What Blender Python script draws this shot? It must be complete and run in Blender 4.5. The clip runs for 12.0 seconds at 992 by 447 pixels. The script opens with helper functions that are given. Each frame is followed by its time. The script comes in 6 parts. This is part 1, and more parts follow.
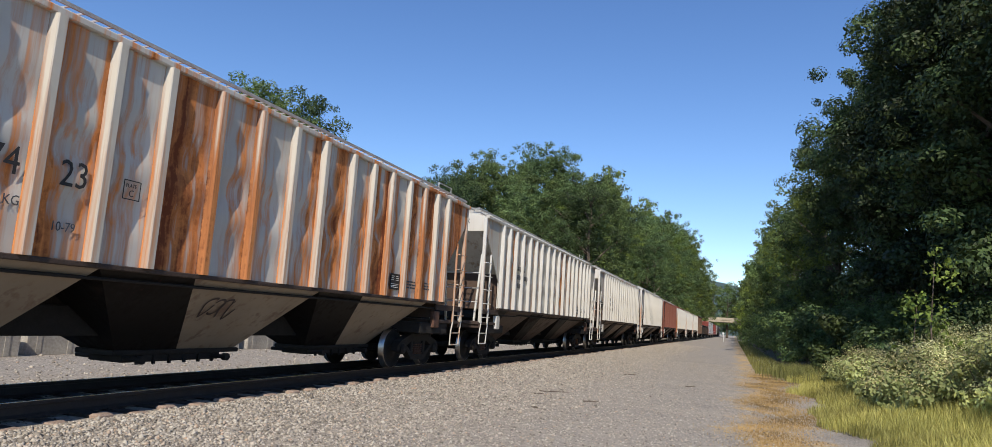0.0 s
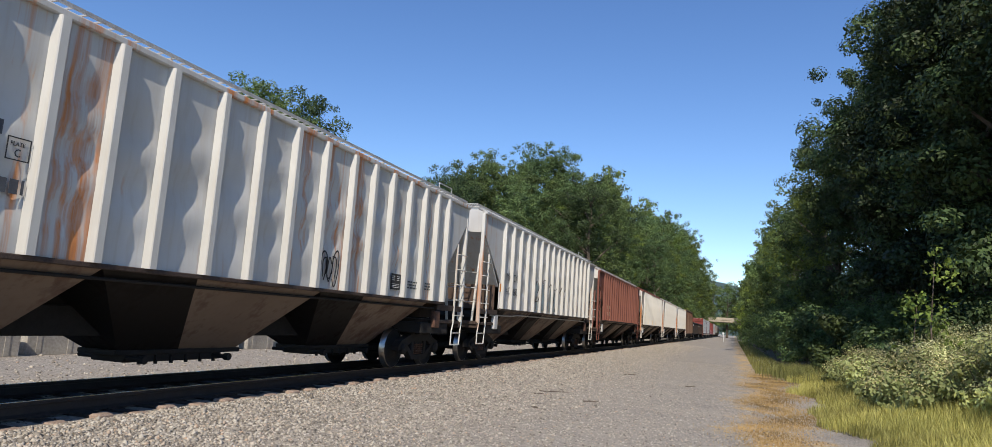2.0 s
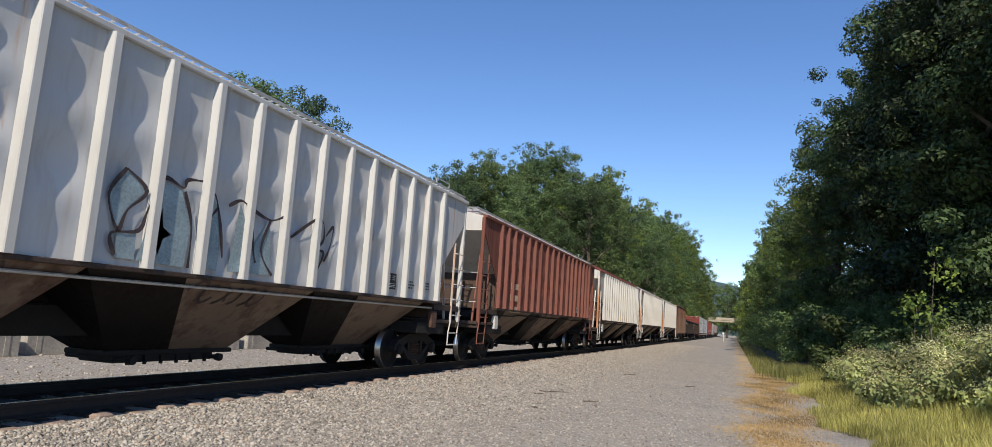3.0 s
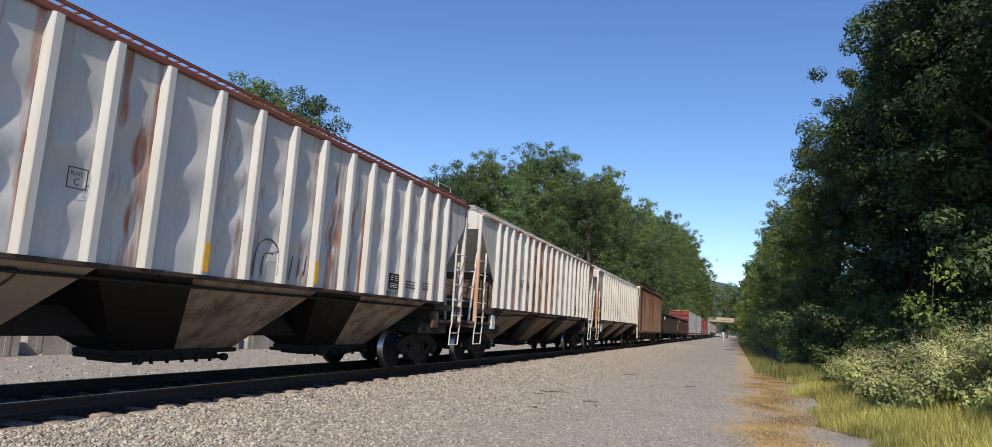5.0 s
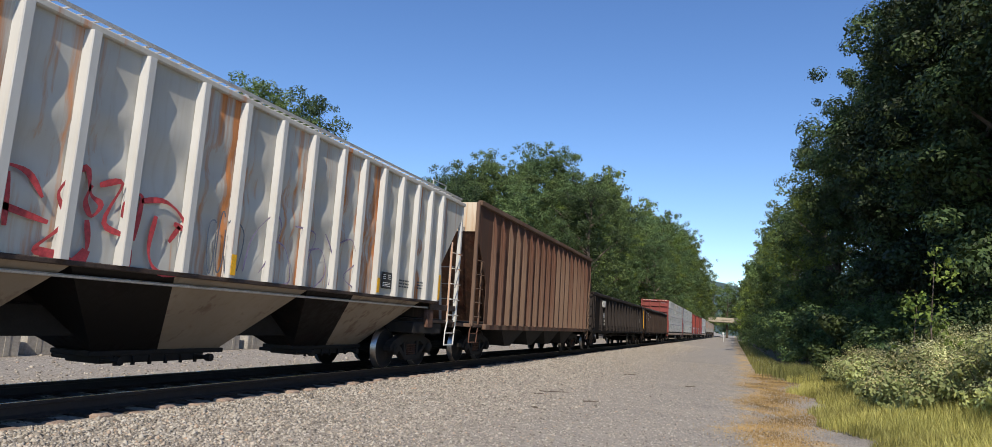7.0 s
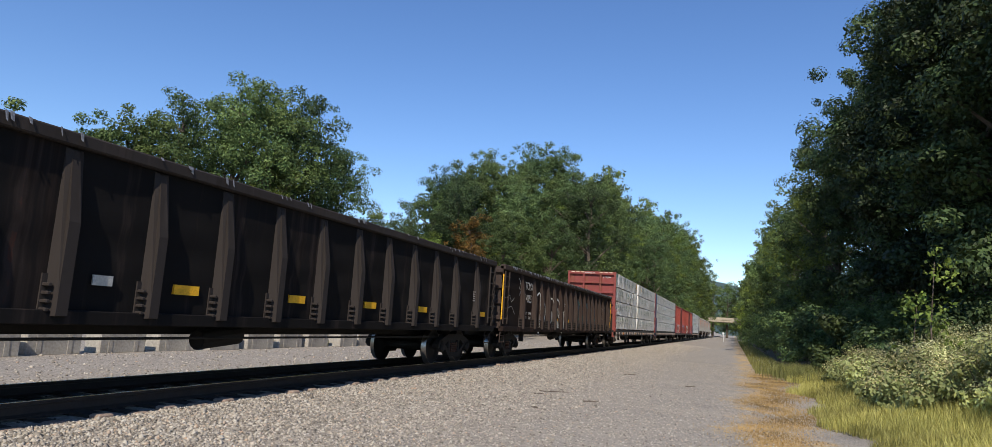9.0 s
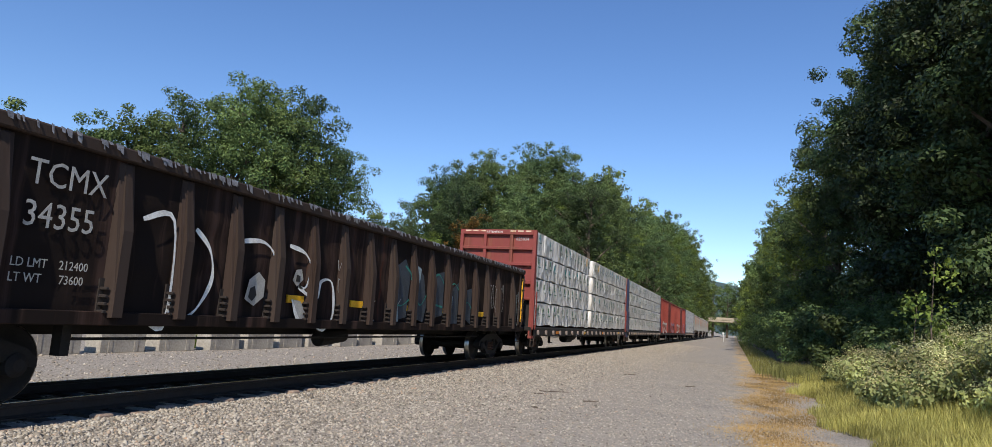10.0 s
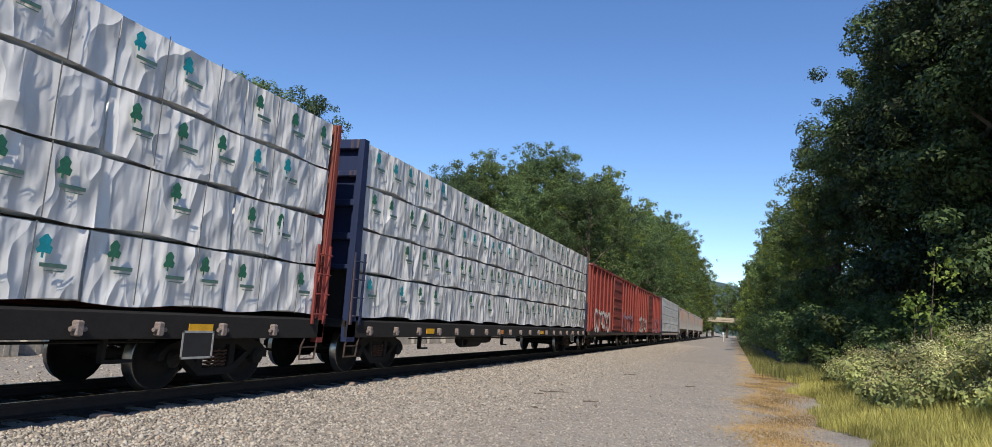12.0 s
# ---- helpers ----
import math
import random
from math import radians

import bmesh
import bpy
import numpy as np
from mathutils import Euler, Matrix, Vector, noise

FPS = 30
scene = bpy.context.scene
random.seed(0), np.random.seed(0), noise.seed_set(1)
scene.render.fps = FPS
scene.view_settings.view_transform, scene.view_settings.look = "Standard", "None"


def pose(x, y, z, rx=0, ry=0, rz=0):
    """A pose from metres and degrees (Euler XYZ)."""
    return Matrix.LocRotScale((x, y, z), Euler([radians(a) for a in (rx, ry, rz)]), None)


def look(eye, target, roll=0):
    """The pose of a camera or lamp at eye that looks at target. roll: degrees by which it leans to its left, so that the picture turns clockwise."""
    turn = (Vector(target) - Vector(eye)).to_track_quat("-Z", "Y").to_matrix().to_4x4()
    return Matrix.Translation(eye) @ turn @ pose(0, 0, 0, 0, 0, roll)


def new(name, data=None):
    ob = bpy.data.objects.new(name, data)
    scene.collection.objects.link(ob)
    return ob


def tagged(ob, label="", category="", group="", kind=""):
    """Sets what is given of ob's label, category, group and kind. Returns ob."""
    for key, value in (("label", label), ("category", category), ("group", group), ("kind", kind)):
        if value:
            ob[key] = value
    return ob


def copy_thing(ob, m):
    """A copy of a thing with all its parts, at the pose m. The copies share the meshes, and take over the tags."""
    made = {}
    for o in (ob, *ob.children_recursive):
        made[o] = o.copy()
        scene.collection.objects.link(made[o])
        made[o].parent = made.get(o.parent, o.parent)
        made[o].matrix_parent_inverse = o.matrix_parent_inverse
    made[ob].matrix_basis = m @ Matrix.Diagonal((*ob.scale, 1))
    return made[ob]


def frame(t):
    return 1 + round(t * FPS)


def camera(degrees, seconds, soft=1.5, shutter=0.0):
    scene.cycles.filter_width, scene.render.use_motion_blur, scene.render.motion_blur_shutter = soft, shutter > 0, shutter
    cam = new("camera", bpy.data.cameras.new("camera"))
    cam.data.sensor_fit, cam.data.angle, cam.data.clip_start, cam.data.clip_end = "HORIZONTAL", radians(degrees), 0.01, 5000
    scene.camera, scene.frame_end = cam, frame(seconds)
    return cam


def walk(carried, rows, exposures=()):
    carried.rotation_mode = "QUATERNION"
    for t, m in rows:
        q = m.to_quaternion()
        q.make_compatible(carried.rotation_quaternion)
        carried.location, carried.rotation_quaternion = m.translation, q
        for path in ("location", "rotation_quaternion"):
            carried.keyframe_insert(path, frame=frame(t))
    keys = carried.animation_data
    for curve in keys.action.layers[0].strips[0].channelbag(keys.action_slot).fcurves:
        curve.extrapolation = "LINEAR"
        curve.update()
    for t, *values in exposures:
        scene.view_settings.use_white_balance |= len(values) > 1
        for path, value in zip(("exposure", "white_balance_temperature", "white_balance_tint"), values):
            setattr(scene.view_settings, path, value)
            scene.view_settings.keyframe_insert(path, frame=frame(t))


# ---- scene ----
# X runs along the track away from the camera, Y to its left, Z up from the rail tops
DC = 8.47              # track centre line
SPEED = 18.15          # m/s, towards the camera
EYE = (0.0, 0.0, 1.272)
cam = camera(72.46, 12.0, soft=0.5)
AIM = (math.cos(radians(8.078)) * math.cos(radians(19.682)),
       math.cos(radians(8.078)) * math.sin(radians(19.682)), math.sin(radians(8.078)))
VIEW = look(EYE, tuple(e + 10 * a for e, a in zip(EYE, AIM)), 3.592)
walk(cam, [(0, VIEW), (12, VIEW)])

# ---- light ----
SUN_EL, SUN_AZ = 42.0, 13.0        # height, and turn away from the track's line towards the camera's side
sun_from = Vector((-math.cos(radians(SUN_EL)) * math.cos(radians(SUN_AZ)),
                   -math.cos(radians(SUN_EL)) * math.sin(radians(SUN_AZ)), math.sin(radians(SUN_EL))))
world = bpy.data.worlds.new("sky")
scene.world = world
world.use_nodes = True
wn = world.node_tree
sky = wn.nodes.new("ShaderNodeTexSky")
sky.sky_type, sky.sun_disc = "NISHITA", False
sky.sun_elevation = radians(SUN_EL)
sky.sun_rotation = math.atan2(sun_from.x, sun_from.y)
sky.air_density, sky.dust_density, sky.ozone_density = 0.95, 0.0, 3.0
wn.nodes["Background"].inputs["Strength"].default_value = 0.163
hue = wn.nodes.new("ShaderNodeHueSaturation")
hue.inputs["Saturation"].default_value = 1.16
hue.inputs["Hue"].default_value = 0.508
wn.links.new(sky.outputs[0], hue.inputs["Color"])
wn.links.new(hue.outputs[0], wn.nodes["Background"].inputs["Color"])
sun = new("sun", bpy.data.lights.new("sun", "SUN"))
sun.data.energy, sun.data.angle, sun.data.color = 5.0, radians(0.53), (1.0, 0.90, 0.76)
sun.matrix_world = look(tuple(sun_from * 50), (0, 0, 0))
scene.view_settings.exposure = 0.0

# ---- materials ----
def nodes(name):
    m = bpy.data.materials.new(name)
    m.use_nodes = True
    t = m.node_tree
    return m, t, t.nodes["Principled BSDF"]


def add(t, kind, **inputs):
    n = t.nodes.new("ShaderNode" + kind)
    for k, v in inputs.items():
        n.inputs[k.replace("_", " ")].default_value = v
    return n


def coords(t, scale=(1, 1, 1), shift=(0, 0, 0), kind="Object"):
    c, m = t.nodes.new("ShaderNodeTexCoord"), t.nodes.new("ShaderNodeMapping")
    m.inputs["Scale"].default_value, m.inputs["Location"].default_value = scale, shift
    t.links.new(c.outputs[kind], m.inputs[0])
    return m.outputs[0]


def noise_at(t, vec, scale, detail=4.0, rough=0.55):
    n = add(t, "TexNoise", Scale=scale, Detail=detail, Roughness=rough)
    t.links.new(vec, n.inputs["Vector"])
    return n.outputs["Fac"]


def ramp(t, fac, stops):
    r = t.nodes.new("ShaderNodeValToRGB")
    while len(r.color_ramp.elements) < len(stops):
        r.color_ramp.elements.new(0.5)
    for e, (p, c) in zip(r.color_ramp.elements, stops):
        e.position, e.color = p, (*c, 1) if len(c) == 3 else c
    t.links.new(fac, r.inputs[0])
    return r.outputs[0]


def mix(t, fac, a, b, how="MIX"):
    n = t.nodes.new("ShaderNodeMix")
    n.data_type, n.blend_type = "RGBA", how
    for sock, v in ((n.inputs[0], fac), (n.inputs[6], a), (n.inputs[7], b)):
        if isinstance(v, (int, float)):
            sock.default_value = v
        elif isinstance(v, tuple):
            sock.default_value = (*v, 1)
        else:
            t.links.new(v, sock)
    return n.outputs[2]


def maths(t, op, a, b=0.0):
    n = t.nodes.new("ShaderNodeMath")
    n.operation = op
    for sock, v in ((n.inputs[0], a), (n.inputs[1], b)):
        if isinstance(v, (int, float)):
            sock.default_value = v
        else:
            t.links.new(v, sock)
    return n.outputs[0]


def bump(t, p, height, strength=0.3, distance=0.02):
    b = add(t, "Bump", Strength=strength, Distance=distance)
    t.links.new(height, b.inputs["Height"])
    t.links.new(b.outputs[0], p.inputs["Normal"])


G = lambda v: (v, v, v)


def plain(name, colour, rough=0.6, metal=0.0, vary=0.25, scale=6.0, relief=0.15):
    """Paint, metal or rubber with blotches at two sizes."""
    m, t, p = nodes(name)
    v = coords(t)
    n = mix(t, 0.5, noise_at(t, v, scale), noise_at(t, v, scale * 7))
    lo, hi = tuple(c * (1 - vary) for c in colour), tuple(min(1, c * (1 + vary)) for c in colour)
    t.links.new(ramp(t, n, [(0.35, lo), (0.65, hi)]), p.inputs["Base Color"])
    p.inputs["Roughness"].default_value, p.inputs["Metallic"].default_value = rough, metal
    bump(t, p, n, relief, 0.01)
    return m


def car_paint(name, base, rust, amount, seed, dark=(0.07, 0.022, 0.012), dirt=0.4, rough=0.6, gloss=0.35):
    """Old car-side paint: grime in the lower part of each stain, rust in vertical runs from above."""
    m, t, p = nodes(name)
    sh = (seed * 7.3, seed * 3.1, seed * 1.7)
    runs = noise_at(t, coords(t, (1.6, 1.6, 0.10), sh), 1.6, 6, 0.6)
    fine = noise_at(t, coords(t, (4.6, 4.6, 0.14), sh), 2.2, 5, 0.55)
    spots = noise_at(t, coords(t, (1, 1, 1), sh), 9.0, 6, 0.7)
    cloud = noise_at(t, coords(t, (1, 1, 0.6), sh), 0.9, 5)
    paint = mix(t, ramp(t, cloud, [(0.35, G(0.0)), (0.7, G(dirt))]), base, tuple(c * 0.5 * k for c, k in zip(base, (1.0, 0.93, 0.82))))
    paint = mix(t, ramp(t, fine, [(0.5, G(0)), (0.75, G(0.45))]), paint, tuple(c * 0.72 * k for c, k in zip(base, (1.0, 0.86, 0.68))))
    info = t.nodes.new("ShaderNodeObjectInfo")
    own = maths(t, "FRACT", maths(t, "MULTIPLY", info.outputs["Random"], 5.3))
    runs = maths(t, "MULTIPLY", maths(t, "SUBTRACT", runs, 0.5), 1.5)
    fine2 = maths(t, "MULTIPLY", maths(t, "SUBTRACT", fine, 0.5), 0.75)
    sheet = maths(t, "MULTIPLY", maths(t, "SUBTRACT", own, 0.5), 0.30)
    cover = maths(t, "ADD", maths(t, "ADD", runs, fine2), maths(t, "ADD", sheet, 0.5))
    edge = 0.86 - 0.60 * amount
    soft = ramp(t, cover, [(edge - 0.14, G(0)), (edge + 0.10, G(0.95))])
    hard = ramp(t, maths(t, "ADD", maths(t, "MULTIPLY", cover, 0.7), maths(t, "MULTIPLY", spots, 0.3)), [(edge + 0.10, G(0)), (edge + 0.24, G(0.95))])
    tone = mix(t, ramp(t, fine, [(0.38, G(0)), (0.62, G(1))]), tuple(k * 0.62 for k in rust), tuple(min(1, k * q) for k, q in zip(rust, (1.35, 1.5, 1.7))))
    c = mix(t, soft, paint, tone)
    c = mix(t, hard, c, dark)
    p.inputs["Specular IOR Level"].default_value = gloss
    t.links.new(c, p.inputs["Base Color"])
    t.links.new(ramp(t, soft, [(0.0, G(rough)), (1.0, G(0.9))]), p.inputs["Roughness"])
    bump(t, p, mix(t, 0.5, spots, cloud), 0.22, 0.012)
    return m


def leaf_mat(name, lo, hi, thin=0.22):
    m, t, p = nodes(name)
    g = t.nodes.new("ShaderNodeNewGeometry")
    oi = t.nodes.new("ShaderNodeObjectInfo")
    col = ramp(t, g.outputs["Random Per Island"], [(0.0, lo), (0.55, tuple((a + b) / 2 for a, b in zip(lo, hi))), (1.0, hi)])
    big = noise_at(t, coords(t), 0.55, 3)
    col = mix(t, ramp(t, big, [(0.35, G(0.0)), (0.7, G(0.4))]), col, tuple(c * k for c, k in zip(hi, (1.1, 1.0, 0.8))))
    col = mix(t, maths(t, "MULTIPLY", oi.outputs["Random"], 0.35), col, tuple(c * k for c, k in zip(hi, (1.25, 0.95, 0.6))))
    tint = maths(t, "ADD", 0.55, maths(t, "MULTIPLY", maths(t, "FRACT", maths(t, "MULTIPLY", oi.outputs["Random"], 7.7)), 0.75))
    # Random clump-sized darkening stands in for shade between the leaf clumps.
    clump_shade = ramp(t, noise_at(t, coords(t, (1, 1, 1), (3.1, 8.2, 1.7)), 0.9, 2), [(0.36, G(0.55)), (0.62, G(1.25))])
    col = mix(t, 1.0, mix(t, 1.0, col, clump_shade, "MULTIPLY"), tint, "MULTIPLY")
    t.links.new(col, p.inputs["Base Color"])
    p.inputs["Roughness"].default_value, p.inputs["Specular IOR Level"].default_value = 0.55, 0.25
    tr = t.nodes.new("ShaderNodeBsdfTranslucent")
    t.links.new(col, tr.inputs[0])
    ms = add(t, "MixShader", Fac=thin)
    t.links.new(p.outputs[0], ms.inputs[1]), t.links.new(tr.outputs[0], ms.inputs[2])
    t.links.new(ms.outputs[0], t.nodes["Material Output"].inputs[0])
    return m


def ground_mat():
    """Grey crushed stone by the track, worn asphalt on the lane, straw-coloured litter along its edge, soil under the trees."""
    m, t, p = nodes("gravel_and_asphalt")
    v = coords(t)
    sep = t.nodes.new("ShaderNodeSeparateXYZ")
    t.links.new(v, sep.inputs[0])
    y = maths(t, "ADD", sep.outputs[1], maths(t, "MULTIPLY", maths(t, "SUBTRACT", noise_at(t, v, 0.7, 5), 0.5), 3.2))
    vor = add(t, "TexVoronoi", Scale=26.0)
    t.links.new(v, vor.inputs["Vector"])
    fine = noise_at(t, v, 60, 3)
    mid = noise_at(t, v, 2.2, 5)
    big = noise_at(t, v, 0.55, 6, 0.65)
    stone = ramp(t, mix(t, 0.45, vor.outputs["Color"], fine), [(0.2, (0.14, 0.12, 0.097)), (0.5, (0.30, 0.265, 0.22)), (0.85, (0.50, 0.45, 0.375))])
    stone = mix(t, ramp(t, mid, [(0.4, G(0)), (0.75, G(0.35))]), stone, (0.21, 0.185, 0.15))
    vor2 = add(t, "TexVoronoi", Scale=48.0)
    t.links.new(v, vor2.inputs["Vector"])
    tar = ramp(t, mix(t, 0.4, vor2.outputs["Color"], fine), [(0.22, (0.11, 0.10, 0.088)), (0.5, (0.25, 0.228, 0.195)), (0.8, (0.46, 0.42, 0.36))])
    tar = mix(t, ramp(t, big, [(0.36, G(0.0)), (0.60, G(0.6))]), tar, (0.36, 0.315, 0.255))
    tar = mix(t, ramp(t, mid, [(0.55, G(0)), (0.72, G(0.5))]), tar, (0.15, 0.14, 0.127))
    straw = ramp(t, fine, [(0.3, (0.33, 0.21, 0.085)), (0.7, (0.58, 0.41, 0.19))])
    soil = ramp(t, mid, [(0.3, (0.07, 0.055, 0.035)), (0.7, (0.16, 0.13, 0.075))])
    to_stone = ramp(t, maths(t, "DIVIDE", maths(t, "ADD", y, 4.0), 12.0), [(0.40, G(0)), (0.72, G(1))])
    c = mix(t, to_stone, tar, stone)
    lit = ramp(t, maths(t, "DIVIDE", maths(t, "ADD", y, 4.0), 12.0), [(0.225, G(0)), (0.262, G(1)), (0.30, G(1)), (0.335, G(0))])
    c = mix(t, maths(t, "MULTIPLY", lit, ramp(t, noise_at(t, v, 1.1, 5), [(0.36, G(0)), (0.50, G(0.95))])), c, straw)
    c = mix(t, ramp(t, maths(t, "DIVIDE", maths(t, "ADD", y, 4.0), 12.0), [(0.12, G(1)), (0.175, G(0))]), c, soil)
    t.links.new(c, p.inputs["Base Color"])
    p.inputs["Roughness"].default_value = 0.92
    bump(t, p, mix(t, 0.6, fine, vor.outputs["Distance"]), 0.55, 0.03)
    return m


M = {}
M["ground"] = ground_mat()
# One dark colour holds both the oil stain and the train's shade.
M["stone"] = plain("oily_shaded_stone", (0.032, 0.027, 0.023), 0.9, vary=0.5, scale=30)
def stone_mat():
    m, t, p = nodes("ballast_stone")
    g = t.nodes.new("ShaderNodeNewGeometry")
    c = ramp(t, g.outputs["Random Per Island"], [(0.0, (0.11, 0.095, 0.078)), (0.3, (0.27, 0.24, 0.20)), (0.65, (0.39, 0.35, 0.29)), (0.9, (0.55, 0.50, 0.42)), (1.0, (0.42, 0.30, 0.21))])
    t.links.new(mix(t, ramp(t, noise_at(t, coords(t), 40), [(0.4, G(0)), (0.7, G(0.4))]), c, (0.24, 0.22, 0.19)), p.inputs["Base Color"])
    p.inputs["Roughness"].default_value = 0.9
    return m
M["ballast"] = stone_mat()
# Creosoted bodies darkened further for the train's shade; ends kept paler, as sunlit.
M["tie"] = plain("creosoted_shaded_wood", (0.03, 0.024, 0.02), 0.85, vary=0.5, scale=9)
M["tie_end"] = plain("weathered_sunlit_tie", (0.27, 0.20, 0.155), 0.9, vary=0.4)
M["rail"] = plain("rail_steel", (0.045, 0.032, 0.026), 0.7, 0.2)
M["railtop"] = plain("polished_rail", (0.45, 0.43, 0.40), 0.25, 1.0, vary=0.1)
M["concrete"] = plain("weathered_concrete", (0.36, 0.335, 0.29), 0.9, vary=0.28, scale=2.0)
M["yellow"] = plain("yellow_paint", (0.76, 0.40, 0.02), 0.5)
M["under"] = plain("grimy_steel", (0.012, 0.010, 0.009), 0.9, 0.0, vary=0.4)
M["truck"] = plain("cast_steel_grime", (0.011, 0.009, 0.008), 0.9, 0.0, vary=0.45)
M["rustpart"] = plain("rusty_casting", (0.10, 0.05, 0.032), 0.85, 0.1, vary=0.45)
M["wheel"] = plain("wheel_steel", (0.013, 0.011, 0.010), 0.85, 0.1, vary=0.4)
M["tread"] = plain("worn_tread", (0.35, 0.33, 0.31), 0.3, 1.0)
M["bark"] = plain("bark", (0.11, 0.085, 0.065), 0.95, vary=0.45, scale=5, relief=0.5)
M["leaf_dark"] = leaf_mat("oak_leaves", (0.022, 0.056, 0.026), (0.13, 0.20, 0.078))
# Oak leaf colour darkened for the edge trees, with their shade put into it.
M["leaf_shade"] = leaf_mat("shaded_oak_leaves", (0.012, 0.030, 0.014), (0.066, 0.11, 0.042), 0.08)
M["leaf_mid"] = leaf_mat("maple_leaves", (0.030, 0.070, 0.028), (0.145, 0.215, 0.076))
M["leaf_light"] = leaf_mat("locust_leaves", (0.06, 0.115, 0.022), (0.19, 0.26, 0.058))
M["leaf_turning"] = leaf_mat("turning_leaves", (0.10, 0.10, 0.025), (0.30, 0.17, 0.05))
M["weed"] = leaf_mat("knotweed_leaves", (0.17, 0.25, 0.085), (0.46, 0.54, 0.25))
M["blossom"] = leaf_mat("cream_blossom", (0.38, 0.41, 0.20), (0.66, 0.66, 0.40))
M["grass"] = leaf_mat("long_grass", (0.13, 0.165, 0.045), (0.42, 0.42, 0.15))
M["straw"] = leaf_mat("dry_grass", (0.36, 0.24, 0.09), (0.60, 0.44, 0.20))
# Distance haze is put into this bluish woods colour.
M["hill"] = plain("hazy_far_woods", (0.05, 0.085, 0.08), 0.95, vary=0.4, scale=0.06)


# ---- mesh building ----
class Shape:
    """Collects vertices and faces for one mesh."""
    def __init__(self):
        self.v, self.f = [], []

    def take(self, vs, fs):
        b = len(self.v)
        self.v += [tuple(p) for p in vs]
        self.f += [tuple(b + i for i in q) for q in fs]
        return self

    def box(self, x0, x1, y0, y1, z0, z1, c=0.0):
        """A block with chamfered edges c wide."""
        if x0 > x1: x0, x1 = x1, x0
        if y0 > y1: y0, y1 = y1, y0
        if z0 > z1: z0, z1 = z1, z0
        c = min(c, (x1 - x0) * 0.3, (y1 - y0) * 0.3, (z1 - z0) * 0.3)
        if c <= 0:
            return self.take([(x, y, z) for z in (z0, z1) for y in (y0, y1) for x in (x0, x1)],
                             [(0, 2, 3, 1), (4, 5, 7, 6), (0, 1, 5, 4), (2, 6, 7, 3), (0, 4, 6, 2), (1, 3, 7, 5)])
        rings = [(z0, c), (z0 + c, 0), (z1 - c, 0), (z1, c)]
        vs = []
        for z, i in rings:
            X0, X1, Y0, Y1 = x0 + i, x1 - i, y0 + i, y1 - i
            vs += [(X0 + c, Y0, z), (X1 - c, Y0, z), (X1, Y0 + c, z), (X1, Y1 - c, z), (X1 - c, Y1, z), (X0 + c, Y1, z), (X0, Y1 - c, z), (X0, Y0 + c, z)]
        fs = [tuple(reversed(range(8))), tuple(range(24, 32))]
        for r in range(3):
            fs += [(8 * r + i, 8 * r + (i + 1) % 8, 8 * r + 8 + (i + 1) % 8, 8 * r + 8 + i) for i in range(8)]
        return self.take(vs, fs)

    def tube(self, path, r, n=6):
        """A round bar through the points of path."""
        pts = [Vector(p) for p in path]
        vs, fs = [], []
        for i, p in enumerate(pts):
            d = ((pts[min(i + 1, len(pts) - 1)] - pts[max(i - 1, 0)]) or Vector((1, 0, 0))).normalized()
            a = d.orthogonal().normalized() if i == 0 else (a - d * a.dot(d)).normalized()
            b = d.cross(a)
            rr = r[i] if isinstance(r, (list, tuple)) else r
            vs += [p + a * rr * math.cos(6.2832 * k / n) + b * rr * math.sin(6.2832 * k / n) for k in range(n)]
        for i in range(len(pts) - 1):
            fs += [(i * n + k, i * n + (k + 1) % n, (i + 1) * n + (k + 1) % n, (i + 1) * n + k) for k in range(n)]
        fs += [tuple(reversed(range(n))), tuple((len(pts) - 1) * n + k for k in range(n))]
        return self.take(vs, fs)

    def prism(self, poly, axis, a, b):
        """A polygon of two coordinates carried along axis (0, 1 or 2) from a to b."""
        def at(p, w):
            q = list(p)
            q.insert(axis, w)
            return q
        n = len(poly)
        vs = [at(p, a) for p in poly] + [at(p, b) for p in poly]
        fs = [(i, (i + 1) % n, n + (i + 1) % n, n + i) for i in range(n)] + [tuple(reversed(range(n))), tuple(range(n, 2 * n))]
        return self.take(vs, fs)

    def lathe(self, prof, axis_y0=0.0, n=28, centre=(0, 0, 0)):
        """Turns (radius, y) pairs round the Y axis."""
        cx, cy, cz = centre
        m = len(prof)
        vs = [(cx + r * math.cos(6.2832 * k / n), cy + y, cz + r * math.sin(6.2832 * k / n)) for k in range(n) for r, y in prof]
        fs = [(k * m + i, k * m + i + 1, ((k + 1) % n) * m + i + 1, ((k + 1) % n) * m + i) for k in range(n) for i in range(m - 1)]
        return self.take(vs, fs)

    def mesh(self, name, mat, fix=True):
        me = bpy.data.meshes.new(name)
        me.from_pydata(self.v, [], self.f)
        if fix:
            bm = bmesh.new()
            bm.from_mesh(me)
            bmesh.ops.recalc_face_normals(bm, faces=bm.faces)
            bm.to_mesh(me)
            bm.free()
        me.materials.append(mat)
        return me


def part(name, shape, mat, parent, label="", at=None):
    """Links one mesh under a thing or a part."""
    me = shape if isinstance(shape, bpy.types.Mesh) else shape.mesh(name, mat)
    ob = new(name, me)
    ob.parent = parent
    if at is not None:
        ob.matrix_basis = at
    return tagged(ob, label)


